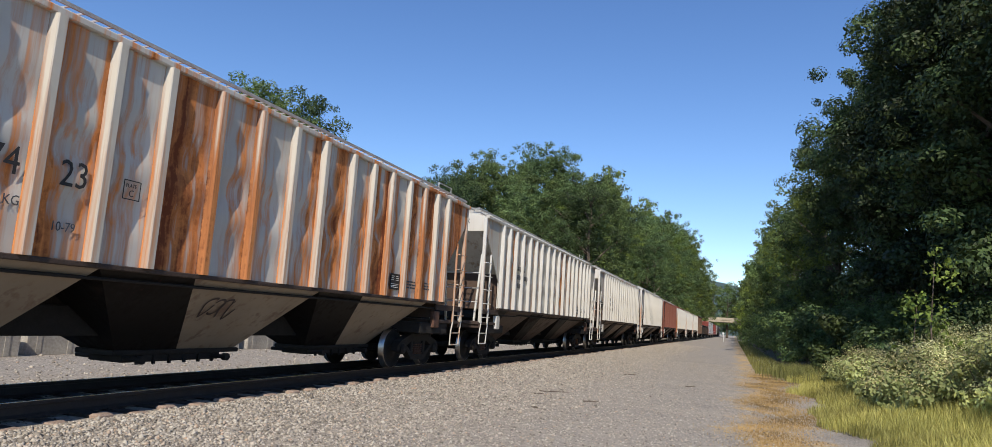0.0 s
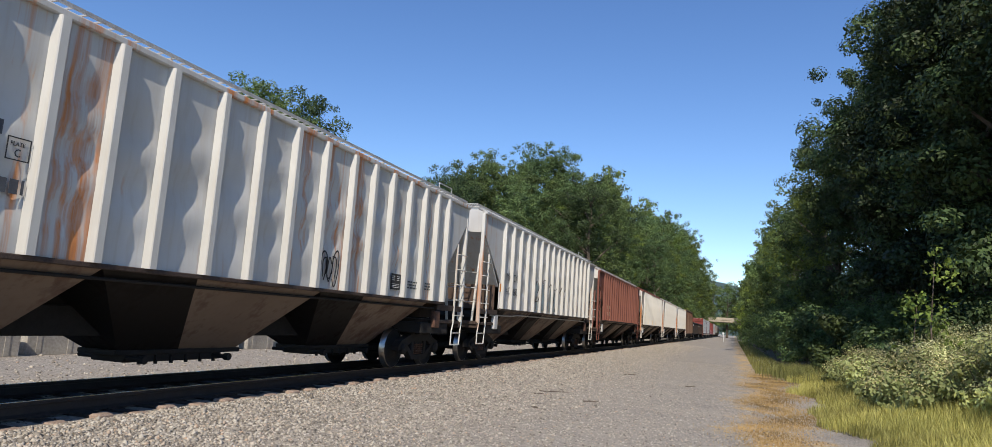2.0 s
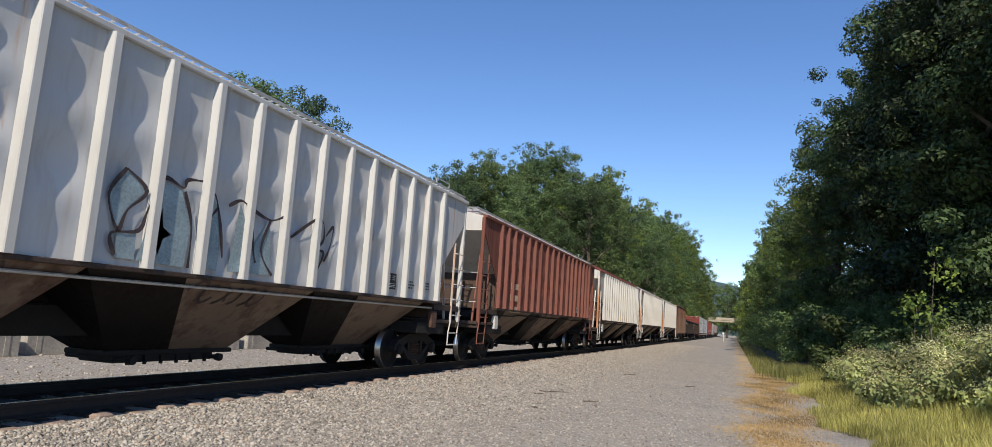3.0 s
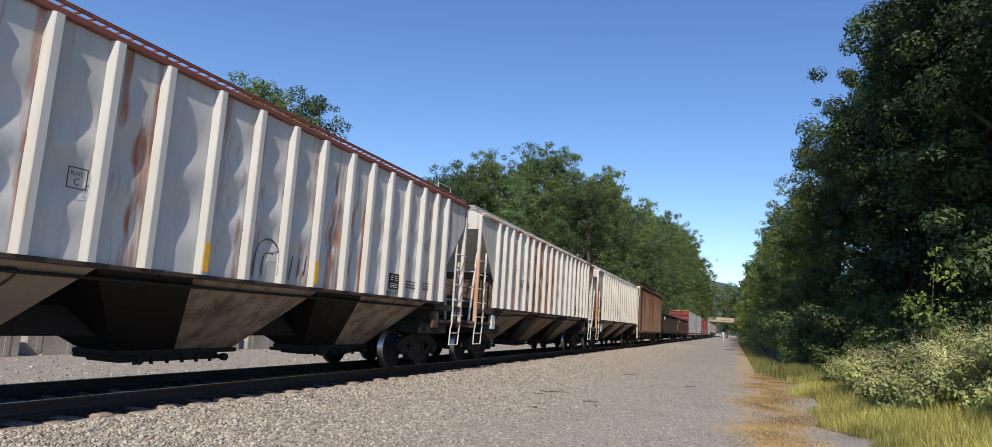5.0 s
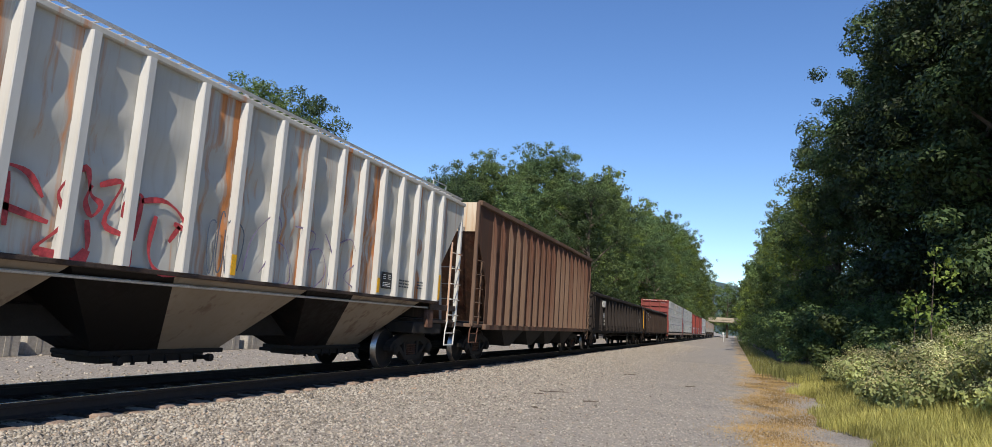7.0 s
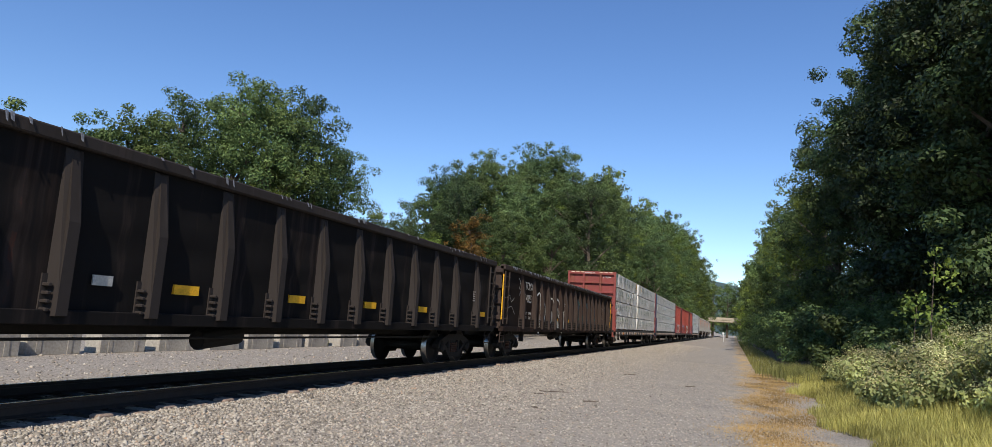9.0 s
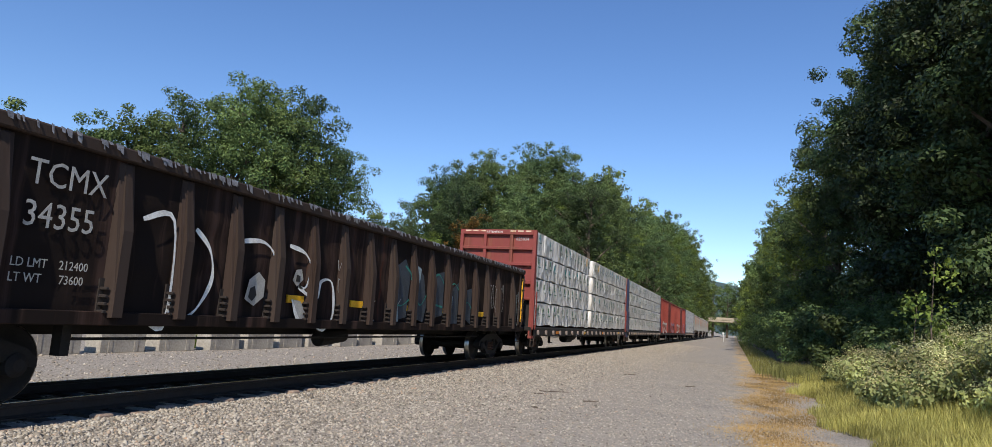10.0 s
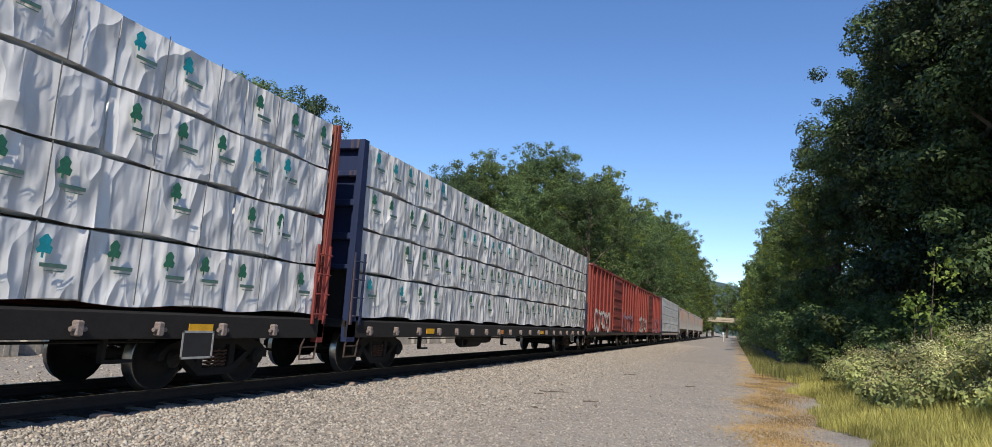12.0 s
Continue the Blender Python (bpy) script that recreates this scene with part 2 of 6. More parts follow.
def quads_mesh(name, pts, mat):
    """A mesh of loose four-cornered pieces from an array (n, 4, 3)."""
    n = len(pts)
    me = bpy.data.meshes.new(name)
    me.vertices.add(4 * n), me.loops.add(4 * n), me.polygons.add(n)
    me.vertices.foreach_set("co", np.ascontiguousarray(pts, dtype=np.float32).ravel())
    me.loops.foreach_set("vertex_index", np.arange(4 * n, dtype=np.int32))
    me.polygons.foreach_set("loop_start", np.arange(0, 4 * n, 4, dtype=np.int32))
    me.update(calc_edges=True)
    me.materials.append(mat)
    return me


def smooth_heading(shape_mesh):
    shape_mesh.polygons.foreach_set("use_smooth", np.ones(len(shape_mesh.polygons), dtype=bool))
    shape_mesh.update()
    return shape_mesh

# ---- ground ----
def ground_z(x, y):
    """Height of the ground: flat lane, ballast shoulder, lower yard behind the track, wooded slope beyond it."""
    a = abs(y - DC)
    z = -0.36
    if a < 3.4:
        z = -0.36 + 0.155 * min(1.0, (3.4 - a) / 1.9)
    if y > 15:
        z += min(12.0, (y - 15) * 0.35) * min(1.0, max(0.0, (x - 62) / 60))
    if y < -3.5:
        z += min(1.6, (-3.5 - y) * 0.10)
    if y > 120 or y < -60 or x < -60:
        z = min(z, 12)
    return z


def make_ground():
    xs = [-3000, -600, -120, -40] + [-30 + 2.0 * i for i in range(56)] + [90 + 10 * i for i in range(24)] + [400, 600, 1000, 3000]
    ys = [-3000, -600, -150, -60, -30, -20, -12] + [-9 + 0.5 * i for i in range(65)] + [25, 28, 32, 38, 46, 60, 90, 150, 600, 3000]
    s = Shape()
    vs = [(x, y, min(ground_z(x, y), 14.0)) for x in xs for y in ys]
    n = len(ys)
    s.take(vs, [(i * n + j, (i + 1) * n + j, (i + 1) * n + j + 1, i * n + j + 1) for i in range(len(xs) - 1) for j in range(n - 1)])
    me = smooth_heading(s.mesh("ground", M["ground"]))
    tagged(new("ground", me), "grey gravel and worn asphalt lane beside the railway", "ground", kind="structure")


def scatter_stones(name, label, n, place, size, seed, mat):
    """One mesh of many small faceted stones; octahedra with uneven corners."""
    rng = np.random.default_rng(seed)
    x, y, z = place(rng, n)
    r = rng.uniform(size[0], size[1], n) * (1 + 0.6 * (rng.random(n) > 0.93))
    base = np.array([(1, 0, 0), (0, 1, 0), (-1, 0, 0), (0, -1, 0), (0, 0, 1), (0, 0, -1)], float)
    p = base[None] * rng.uniform(0.55, 1.25, (n, 6, 1)) + rng.normal(0, 0.16, (n, 6, 3))
    p[:, :, 2] *= 0.72
    a = rng.uniform(0, 6.28, n)
    c, s = np.cos(a), np.sin(a)
    q = np.stack([p[..., 0] * c[:, None] - p[..., 1] * s[:, None], p[..., 0] * s[:, None] + p[..., 1] * c[:, None], p[..., 2]], -1)
    q = q * r[:, None, None] + np.stack([x, y, z + r * 0.15], -1)[:, None, :]
    tri = np.array([(0, 1, 4), (1, 2, 4), (2, 3, 4), (3, 0, 4), (1, 0, 5), (2, 1, 5), (3, 2, 5), (0, 3, 5)])
    idx = (tri[None] + 6 * np.arange(n)[:, None, None]).reshape(-1)
    me = bpy.data.meshes.new(name)
    me.vertices.add(6 * n), me.loops.add(len(idx)), me.polygons.add(len(idx) // 3)
    me.vertices.foreach_set("co", q.astype(np.float32).ravel())
    me.loops.foreach_set("vertex_index", idx.astype(np.int32))
    me.polygons.foreach_set("loop_start", np.arange(0, len(idx), 3, dtype=np.int32))
    me.update(calc_edges=True)
    me.materials.append(mat)
    return tagged(new(name, me), label, "gravel", kind="stuff")


def shoulder(rng, n):
    u = rng.random(n)
    x = 2.0 + 85 * u ** 2.4
    y = 7.20 - np.minimum(np.abs(rng.normal(0, 1.9, n)), 6.5 * rng.random(n) ** 0.4)
    z = np.array([ground_z(a, b) for a, b in zip(x, y)])
    return x, y, z


def crib(rng, n):
    x = 2.0 + 60 * rng.random(n) ** 1.6
    y = DC + rng.uniform(-1.24, 1.45, n)
    return x, y, np.full(n, -0.235)


def yard(rng, n):
    x = 4 + 50 * rng.random(n)
    y = DC + 1.5 + 9 * rng.random(n) ** 1.3
    z = np.array([ground_z(a, b) for a, b in zip(x, y)])
    return x, y, z


def lane(rng, n):
    x = 5.0 + 34 * rng.random(n) ** 1.7
    y = rng.uniform(-1.5, 5.0, n)
    return x, y, np.full(n, -0.36)


def make_track():
    track = tagged(new("railway_track"), "steel rails on dark wooden ties in grey ballast", "railway track", kind="structure")
    prof = [(-0.075, -0.18), (0.075, -0.18), (0.075, -0.165), (0.012, -0.14), (0.012, -0.05), (0.037, -0.04), (0.037, -0.008), (0.028, 0.0), (-0.028, 0.0), (-0.037, -0.008), (-0.037, -0.04), (-0.012, -0.05), (-0.012, -0.14), (-0.075, -0.165)]
    for y in (DC - 0.755, DC + 0.755):
        r = part("rail", Shape().prism([(y + a, b) for a, b in prof], 0, -80, 420), M["rail"], track, "dark rusty steel rail")
        part("rail_head", Shape().box(-80, 420, y - 0.024, y + 0.024, 0.001, 0.004), M["railtop"], r, "thin polished running strip")
    rng = random.Random(4)
    tie, tie2 = [Shape().box(-0.115, 0.115, -a, 1.3, -0.36, -0.165, 0.012).box(-0.117, 0.117, -a - b, -a, -0.36, -0.163, 0.02).mesh("tie", M["tie"]) for a, b in ((1.10, 0.17), (1.10, 0.23))]
    for me in (tie, tie2):
        # The pale end colour begins where the painted shade of the train stops.
        me.materials.append(M["tie_end"])
        for p in me.polygons:
            p.material_index = int(p.center.y < -1.101)
    for i in range(200):
        x = -6 + 0.54 * i
        m = pose(x + rng.uniform(-0.03, 0.03), DC + rng.uniform(-0.09, 0.05), rng.uniform(-0.03, 0.015), 0, rng.uniform(-1.5, 1.5), rng.uniform(-1.8, 1.8))
        part("tie", tie2 if rng.random() < 0.4 else tie, None, track, at=m)
    far = Shape()
    for i in range(560):
        x = -6 + 0.54 * (200 + i)
        far.box(x - 0.115, x + 0.115, DC - 1.3, DC + 1.3, -0.36, -0.18)
    tagged(part("far_ties", far, M["tie"], track), kind="stuff")
    plate = Shape()
    for i in range(80):
        x = 0.5 + 0.54 * i
        for y in (DC - 0.755, DC + 0.755):
            plate.box(x - 0.1, x + 0.1, y - 0.17, y + 0.17, -0.186, -0.172)
    tagged(part("tie_plates", plate, M["rail"], track), kind="stuff")


# ---- trees ----
def leaf_cloud(rng, centres, radii, n, size, droop=0.3):
    """Leaves, n of them, on the shells of clumps; each a bent-looking small lozenge."""
    w = radii ** 2.2
    k = rng.choice(len(centres), n, p=w / w.sum())
    d = rng.normal(size=(n, 3))
    d /= np.linalg.norm(d, axis=1)[:, None]
    rr = radii[k] * (0.45 + 0.62 * rng.random(n) ** 0.7) * (1 + 0.3 * (rng.random(n) > 0.9))
    p = centres[k] + d * rr[:, None] * np.array([1, 1, 0.75])
    nrm = d * 0.95 + rng.normal(size=(n, 3)) * 0.42 + np.array([0, 0, 0.35])
    nrm /= np.linalg.norm(nrm, axis=1)[:, None]
    a = np.cross(nrm, rng.normal(size=(n, 3)))
    a /= np.linalg.norm(a, axis=1)[:, None]
    b = np.cross(nrm, a)
    s = size * rng.uniform(0.6, 1.3, n)[:, None]
    return np.stack([p - a * s, p - b * s * 0.5 + nrm * s * 0.12, p + a * s, p + b * s * 0.5 + nrm * s * 0.12], 1)


def crown_points(rng, height, spread, low, tiers, lean=0.0, sub=8):
    """Clump centres and radii: limbs that rise and spread, with gaps between them."""
    c, r, limbs = [], [], []
    n = tiers
    for i in range(n):
        h = low + (height - low) * (i + 0.5) / n
        u = (h - low) / (height - low)
        reach = spread * (math.sin(math.pi * min(1.0, 0.18 + 0.80 * u)) ** 0.7) * rng.uniform(0.6, 1.1)
        for j in range(rng.integers(3, 6)):
            a = rng.uniform(0, 6.283)
            d = reach * rng.uniform(0.35, 1.0)
            tip = np.array([math.cos(a) * d + lean * u, math.sin(a) * d, h + rng.uniform(-0.6, 0.9)])
            limbs.append((max(low * 0.7, h - d * 0.8), tip))
            c.append(tip)
            r.append(spread * rng.uniform(0.11, 0.22))
            for q in range(sub):
                c.append(tip + np.clip(rng.normal(size=3), -1.7, 1.7) * spread * np.array([0.24, 0.24, 0.17]))
                r.append(spread * rng.uniform(0.06, 0.16))
    return np.array(c), np.array(r), limbs


def tree_kind(name, seed, height, spread, low, n, size, mat, label, tiers=7, sub=8):
    rng = np.random.default_rng(seed)
    t = tagged(new(name), label, "tree")
    c, r, limbs = crown_points(rng, height, spread, low, tiers, sub=sub)
    trunk = Shape()
    R = 0.016 * height + 0.06
    path = [(rng.normal(0, 0.12) * i * 0.3, rng.normal(0, 0.12) * i * 0.3, height * 0.92 * i / 7) for i in range(8)]
    path[0] = (0, 0, -0.8)
    trunk.tube(path, [R * (1.25 - 1.1 * i / 7) for i in range(8)], 8)
    part("trunk", trunk, M["bark"], t, "grey-brown tapering trunk")
    for z, tip in limbs[:: max(1, len(limbs) // 14)]:
        k = min(6.9, z / (height * 0.92) * 7)
        i = int(k)
        b = np.array(path[i]) + (np.array(path[i + 1]) - np.array(path[i])) * (k - i)
        m1 = b + (tip - b) * 0.5 + np.array([0, 0, 0.25])
        part("limb", Shape().tube([tuple(b), tuple(m1), tuple(tip)], [R * 0.4, R * 0.25, R * 0.08], 5), M["bark"], t)
    part("crown", quads_mesh("crown", leaf_cloud(rng, c, r, n, size), mat), None, t, "uneven leafy crown")
    return t


def stand(kind, x, y, scale, turn, label=""):
    m = pose(x, y, min(ground_z(x, y), 14.0) - 0.1, 0, 0, turn) @ Matrix.Scale(scale, 4)
    t = copy_thing(kind, m)
    t.scale = (scale, scale, scale * (0.92 + 0.16 * random.random()))
    return tagged(t, label)


def make_trees():
    random.seed(11)
    locust = tree_kind("locust_tree", 3, 17, 6.0, 4.5, 26000, 0.12, M["leaf_mid"], "broad green locust tree with feathery crown")
    oak = tree_kind("oak_tree", 5, 18, 5.5, 3.0, 26000, 0.122, M["leaf_dark"], "tall dark green oak tree", 8)
    maple = tree_kind("maple_tree", 8, 15, 4.6, 2.0, 24000, 0.118, M["leaf_mid"], "full green maple tree", 7)
    birch = tree_kind("young_maple_tree", 13, 12, 3.4, 1.2, 18000, 0.10, M["leaf_light"], "bright yellow-green young maple tree", 7)
    near = tree_kind("edge_oak_tree", 21, 17, 5.2, 2.4, 60000, 0.092, M["leaf_shade"], "tall shaded oak tree at the lane's edge", 9, 5)
    oak2 = tree_kind("far_oak_tree", 31, 18, 5.5, 3.0, 13000, 0.15, M["leaf_dark"], "dark green oak tree far along the line", 8)
    maple2 = tree_kind("far_maple_tree", 33, 15, 4.6, 2.0, 13000, 0.145, M["leaf_mid"], "green maple tree far along the line", 7)
    autumn = tree_kind("turning_maple_tree", 41, 12, 3.6, 1.5, 14000, 0.11, M["leaf_turning"], "maple tree with leaves turning orange", 7)
    group = (locust, oak, maple, birch, near, oak2, maple2, autumn)
    for k, x, y, top in places():
        if x > 125:
            k = (6, 5, 6, 3, 5)[k]
        h = (17, 18, 15, 12, 17, 18, 15, 12)[k]
        stand(group[k], x, y, (top - ground_z(x, y)) / h, random.uniform(0, 360))
    for k, x, y, s in ((locust, 47.5, 38, 1.12), (oak, 150, 34, 1.5), (maple, 108, 30, 1.7), (birch, 70, 22, 0.9), (near, 36, -10.5, 1.12), (oak2, 240, 26, 1.7), (maple2, 215, 22, 1.9), (autumn, 66, 25, 0.85)):
        k.matrix_basis = pose(x, y, ground_z(x, y) - 0.1) @ Matrix.Scale(s, 4)


def skyline(x, y):
    """Height that the wood's top keeps along the line, seen from the lane."""
    z = np.interp(x * 26 / y, (49, 56, 63, 91, 134, 223, 421), (10, 14, 17.5, 27, 34.5, 40.5, 58))
    return 1.27 + (z - 1.27) * y / 26


def places():
    """Kind, x, y and top of every tree."""
    rng = random.Random(7)
    rows = [(1, 58, 30, 10.5), (2, 64, 30, 14.3), (1, 70, 31, 17.5), (2, 75, 30, 18.5), (1, 81, 31, 21.0), (1, 88, 32, 23.5), (3, 102, 24, 18.5), (3, 70, 24, 11.5), (3, 86, 24, 14.0), (7, 60, 24, 10.5), (3, 53, 24.5, 8.5),
            (2, 25, 38, 12.0), (2, 30, 38, 12.2), (2, 33.5, 38.5, 13.0), (0, 37, 38, 14.3), (0, 43, 38, 17.8), (0, 51, 38, 19.2), (0, 57.5, 38, 17.0), (2, 22, 46, 11.5), (3, 40, 32, 9.0), (3, 46, 31, 8.5), (2, 52, 32, 9.5), (2, 58, 33, 10.5)]
    x = 52.0
    while x < 420:
        for y, share in ((14.5, 0.78), (19, 0.84), (24, 0.94), (31, 1.0)):
            xx, yy = x * y / 24 + rng.uniform(-3, 3), y + rng.uniform(-1.5, 2.5)
            if (xx < 55 and y < 30) or (xx < 120 and y < 16):
                continue
            k = rng.choice((1, 2, 0, 3)) if y < 22 else rng.choice((1, 2, 1, 0))
            rows.append((k, xx, yy, skyline(xx, yy) * share * rng.uniform(0.62, 1.02)))
        x += 7.5 + x * 0.045
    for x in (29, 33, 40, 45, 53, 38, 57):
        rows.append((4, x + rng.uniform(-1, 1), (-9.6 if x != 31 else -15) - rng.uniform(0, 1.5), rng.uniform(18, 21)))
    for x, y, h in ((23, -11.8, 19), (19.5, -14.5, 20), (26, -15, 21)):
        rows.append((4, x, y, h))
    for x in (60, 70, 81, 93, 106, 120, 138, 158, 180, 205, 235, 265, 290):
        rows.append((rng.choice((1, 2, 2, 3)) if x < 90 else rng.choice((2, 3, 3)), x, -8.3 + rng.uniform(-0.6, 0.6) + min(3.2, max(0, x - 70) * 0.03), rng.uniform(15, 18.5)))
    for x, y, top in ((315, -9, 20), (318, -3, 22), (322, 3, 24), (320, 9, 24), (318, 15, 28), (314, 21, 30), (250, 24, 28), (220, 21, 26), (195, 19, 22), (280, 26, 32), (170, 18, 20)):
        rows.append((2, x, y, top))
    for x, y, top in ((72, -6.6, 14.5), (95, -6.6, 17), (122, -6.9, 19), (150, -7.4, 21), (190, -8.2, 23.5), (235, -9.2, 27), (285, -10.5, 31)):
        rows.append((2, x, y, top))
    for x, y in ((320, -12), (330, -4), (345, 3), (335, 12), (322, -20), (270, 14), (285, 13.5)):
        rows.append((2, x, y, rng.uniform(14, 17)))
    for x in (47, 55, 66, 80):
        rows.append((3, x, -5.6, rng.uniform(3.4, 4.4)))
    return rows


def make_bush(name, x, y, h, w, n, size, mats, seed, label):
    """A low thicket: stems from the ground and leaves on arching tips."""
    rng = np.random.default_rng(seed)
    b = tagged(new(name), label, "bush")
    b.matrix_basis = pose(x, y, ground_z(x, y) - 0.03)
    k = 26
    c = np.stack([rng.uniform(-w, w, k), rng.uniform(-w, w, k) * 0.8, h * (0.25 + 0.6 * rng.random(k))], 1)
    c[:, 2] *= np.clip(1.15 - 0.55 * (np.hypot(c[:, 0], c[:, 1]) / w) ** 2, 0.3, 1)
    r = w * rng.uniform(0.22, 0.42, k)
    st = Shape()
    for q in c[::2]:
        st.tube([(q[0] * 0.35, q[1] * 0.35, 0), (q[0] * 0.7, q[1] * 0.7, q[2] * 0.75), tuple(q)], [0.018, 0.012, 0.006], 4)
    part("stem", st, M["bark"], b)
    part("foliage", quads_mesh("foliage", leaf_cloud(rng, c, r, n, size), mats[0]), None, b)
    if len(mats) > 1:
        top = c + np.stack([np.zeros(k), np.zeros(k), r * 0.45], 1)
        part("blossom", quads_mesh("blossom", leaf_cloud(rng, top, r * 0.85, int(n * 1.1), size * 0.42), mats[1]), None, b, "cream flower sprays")
    return b


def make_bushes():
    rng = random.Random(9)
    for i, (x, y, h, w) in enumerate(KNOTWEED):
        make_bush("knotweed_bush", x, y, h, w, 9000, 0.056, (M["weed"], M["blossom"]), 40 + i, "sprawling knotweed with cream flower sprays")
    for i, (x, y, h, w) in enumerate(SHRUBS):
        make_bush("shrub", x, y, h, w, 6500, 0.09, (M["leaf_mid"],), 80 + i, "dense dark green roadside shrub")


KNOTWEED = [(15.0, -4.6, 1.9, 1.25), (16.6, -3.9, 1.6, 1.2), (17.0, -5.6, 2.1, 1.4), (18.8, -4.4, 1.7, 1.3), (19.5, -6.2, 2.2, 1.5), (21.2, -4.3, 1.55, 1.3), (23.5, -4.6, 1.5, 1.3), (25.5, -4.2, 1.2, 1.2), (14.0, -5.6, 2.2, 1.2), (22.5, -6.5, 2.1, 1.6)]
SHRUBS = [(33, -4.8, 3.0, 1.6), (38, -4.3, 3.4, 1.7), (44, -4.0, 3.8, 1.9), (52, -4.0, 3.6, 2.0), (62, -3.9, 4.0, 2.2), (75, -3.6, 4.2, 2.4), (90, -3.6, 4.4, 2.6), (110, -3.8, 4.6, 2.8), (140, -3.8, 5, 3.0), (180, -4.0, 5, 3.4), (29.5, -6.2, 2.8, 1.7), (26, -7.8, 3.2, 2.0), (12.5, -8.5, 3.4, 1.6), (31, -9.5, 4.2, 2.4), (36, -8.5, 4.4, 2.4), (41, -7.4, 4.6, 2.4), (34, -13.5, 5, 2.8), (28, -12, 4.6, 2.6), (48, -7.0, 4.8, 2.6)]


def make_sapling(x, y, h, seed, label):
    """A thin stem with broad bright leaves up its length."""
    rng = np.random.default_rng(seed)
    t = tagged(new("sapling"), label, "sapling")
    t.matrix_basis = pose(x, y, ground_z(x, y) - 0.05)
    top = (0.25, -0.1, h * 0.93)
    part("stem", Shape().tube([(0, 0, 0), (0.1, 0.05, h * 0.5), top], [0.03, 0.02, 0.008], 6), M["bark"], t)
    k = 16
    c = np.stack([rng.normal(0, 0.32, k) + 0.1, rng.normal(0, 0.32, k), h * (0.35 + 0.65 * (np.arange(k) + 0.5) / k)], 1)
    part("foliage", quads_mesh("foliage", leaf_cloud(rng, c, np.full(k, 0.24), 300, 0.075), M["leaf_light"]), None, t, "broad bright green leaves")


def make_stick(x, y, length, turn):
    rng = random.Random(int(x * 10))
    z = ground_z(x, y) + 0.012
    pts = [(length * (i / 5 - 0.5), rng.uniform(-0.03, 0.03) * length, rng.uniform(0, 0.02)) for i in range(6)]
    ob = new("stick", Shape().tube(pts, [0.014, 0.016, 0.015, 0.012, 0.010, 0.006], 5).mesh("stick", M["bark"]))
    ob.matrix_basis = pose(x, y, z, 0, 0, turn)
    tagged(ob, "fallen grey-brown stick lying on the gravel", "stick", "fallen sticks")


def blades(name, label, n, place, h, mat, seed, parent=None):
    rng = np.random.default_rng(seed)
    x, y, hh = place(rng, n)
    z = np.array([ground_z(a, b) for a, b in zip(x, y)]) - 0.02
    a = rng.uniform(0, 6.28, n)
    lean = rng.uniform(0.05, 0.55, n)
    L = rng.uniform(h[0], h[1], n) * hh
    dx, dy = np.cos(a), np.sin(a)
    wid = rng.uniform(0.0014, 0.0036, n) * (1 + x / 22)
    p0 = np.stack([x, y, z], 1)
    top = p0 + np.stack([dx * lean * L, dy * lean * L, L * (1 - 0.25 * lean)], 1)
    midp = p0 + np.stack([dx * lean * L * 0.3, dy * lean * L * 0.3, L * 0.6], 1)
    side = np.stack([-dy, dx, np.zeros(n)], 1) * wid[:, None]
    q = np.stack([p0 - side, p0 + side, midp + side * 0.8, midp - side * 0.8], 1)
    q2 = np.stack([midp - side * 0.8, midp + side * 0.8, top + side * 0.15, top - side * 0.15], 1)
    ob = new(name, quads_mesh(name, np.concatenate([q, q2]), mat))
    return tagged(ob, label, "grass", kind="stuff")


def verge(rng, n):
    x = 9 + 21 * rng.random(n) ** 1.3
    edge = -1.75 - 0.02 * (x - 9) + 0.35 * np.sin(x * 0.9) + 0.2 * np.sin(x * 2.3)
    d = rng.random(n) ** 0.9
    y = edge - d * (2.6 + 0.04 * x)
    return x, y, 0.35 + 0.75 * d


def fringe(rng, n):
    x = 8 + 26 * rng.random(n) ** 1.2
    y = -0.45 - 0.03 * (x - 8) + 0.3 * np.sin(x * 1.1) + rng.normal(0, 0.38, n) - 0.5 * rng.random(n)
    return x, y, np.full(n, 0.5)


def tuft(rng, n):
    x = rng.normal(31.5, 1.6, n)
    y = rng.normal(-2.6, 0.55, n)
    return x, y, np.full(n, 1.0)


def far_verge(rng, n):
    x = 32 + 130 * rng.random(n) ** 1.5
    y = -0.9 - 1.6 * rng.random(n)
    return x, y, 0.7 + 0.3 * rng.random(n)


def make_block(x, y, yaw, length, h):
    b = Shape()
    w = 0.30
    b.box(-length / 2, length / 2, -w, w, 0, h, 0.03)
    for sx in (-0.28, 0.28):
        b.box(sx * length - 0.07, sx * length + 0.07, -w - 0.012, -w, 0.03, h - 0.06, 0.008)
    b.tube([(-0.12, 0, h - 0.01), (-0.12, 0, h + 0.09), (0.12, 0, h + 0.09), (0.12, 0, h - 0.01)], 0.014, 5)
    ob = new("concrete_block", b.mesh("concrete_block", M["concrete"]))
    ob.matrix_basis = pose(x, y, ground_z(x, y) - 0.02, 0, 0, yaw)
    tagged(ob, "weathered pale concrete barrier block on the gravel", "concrete block", "barrier blocks")


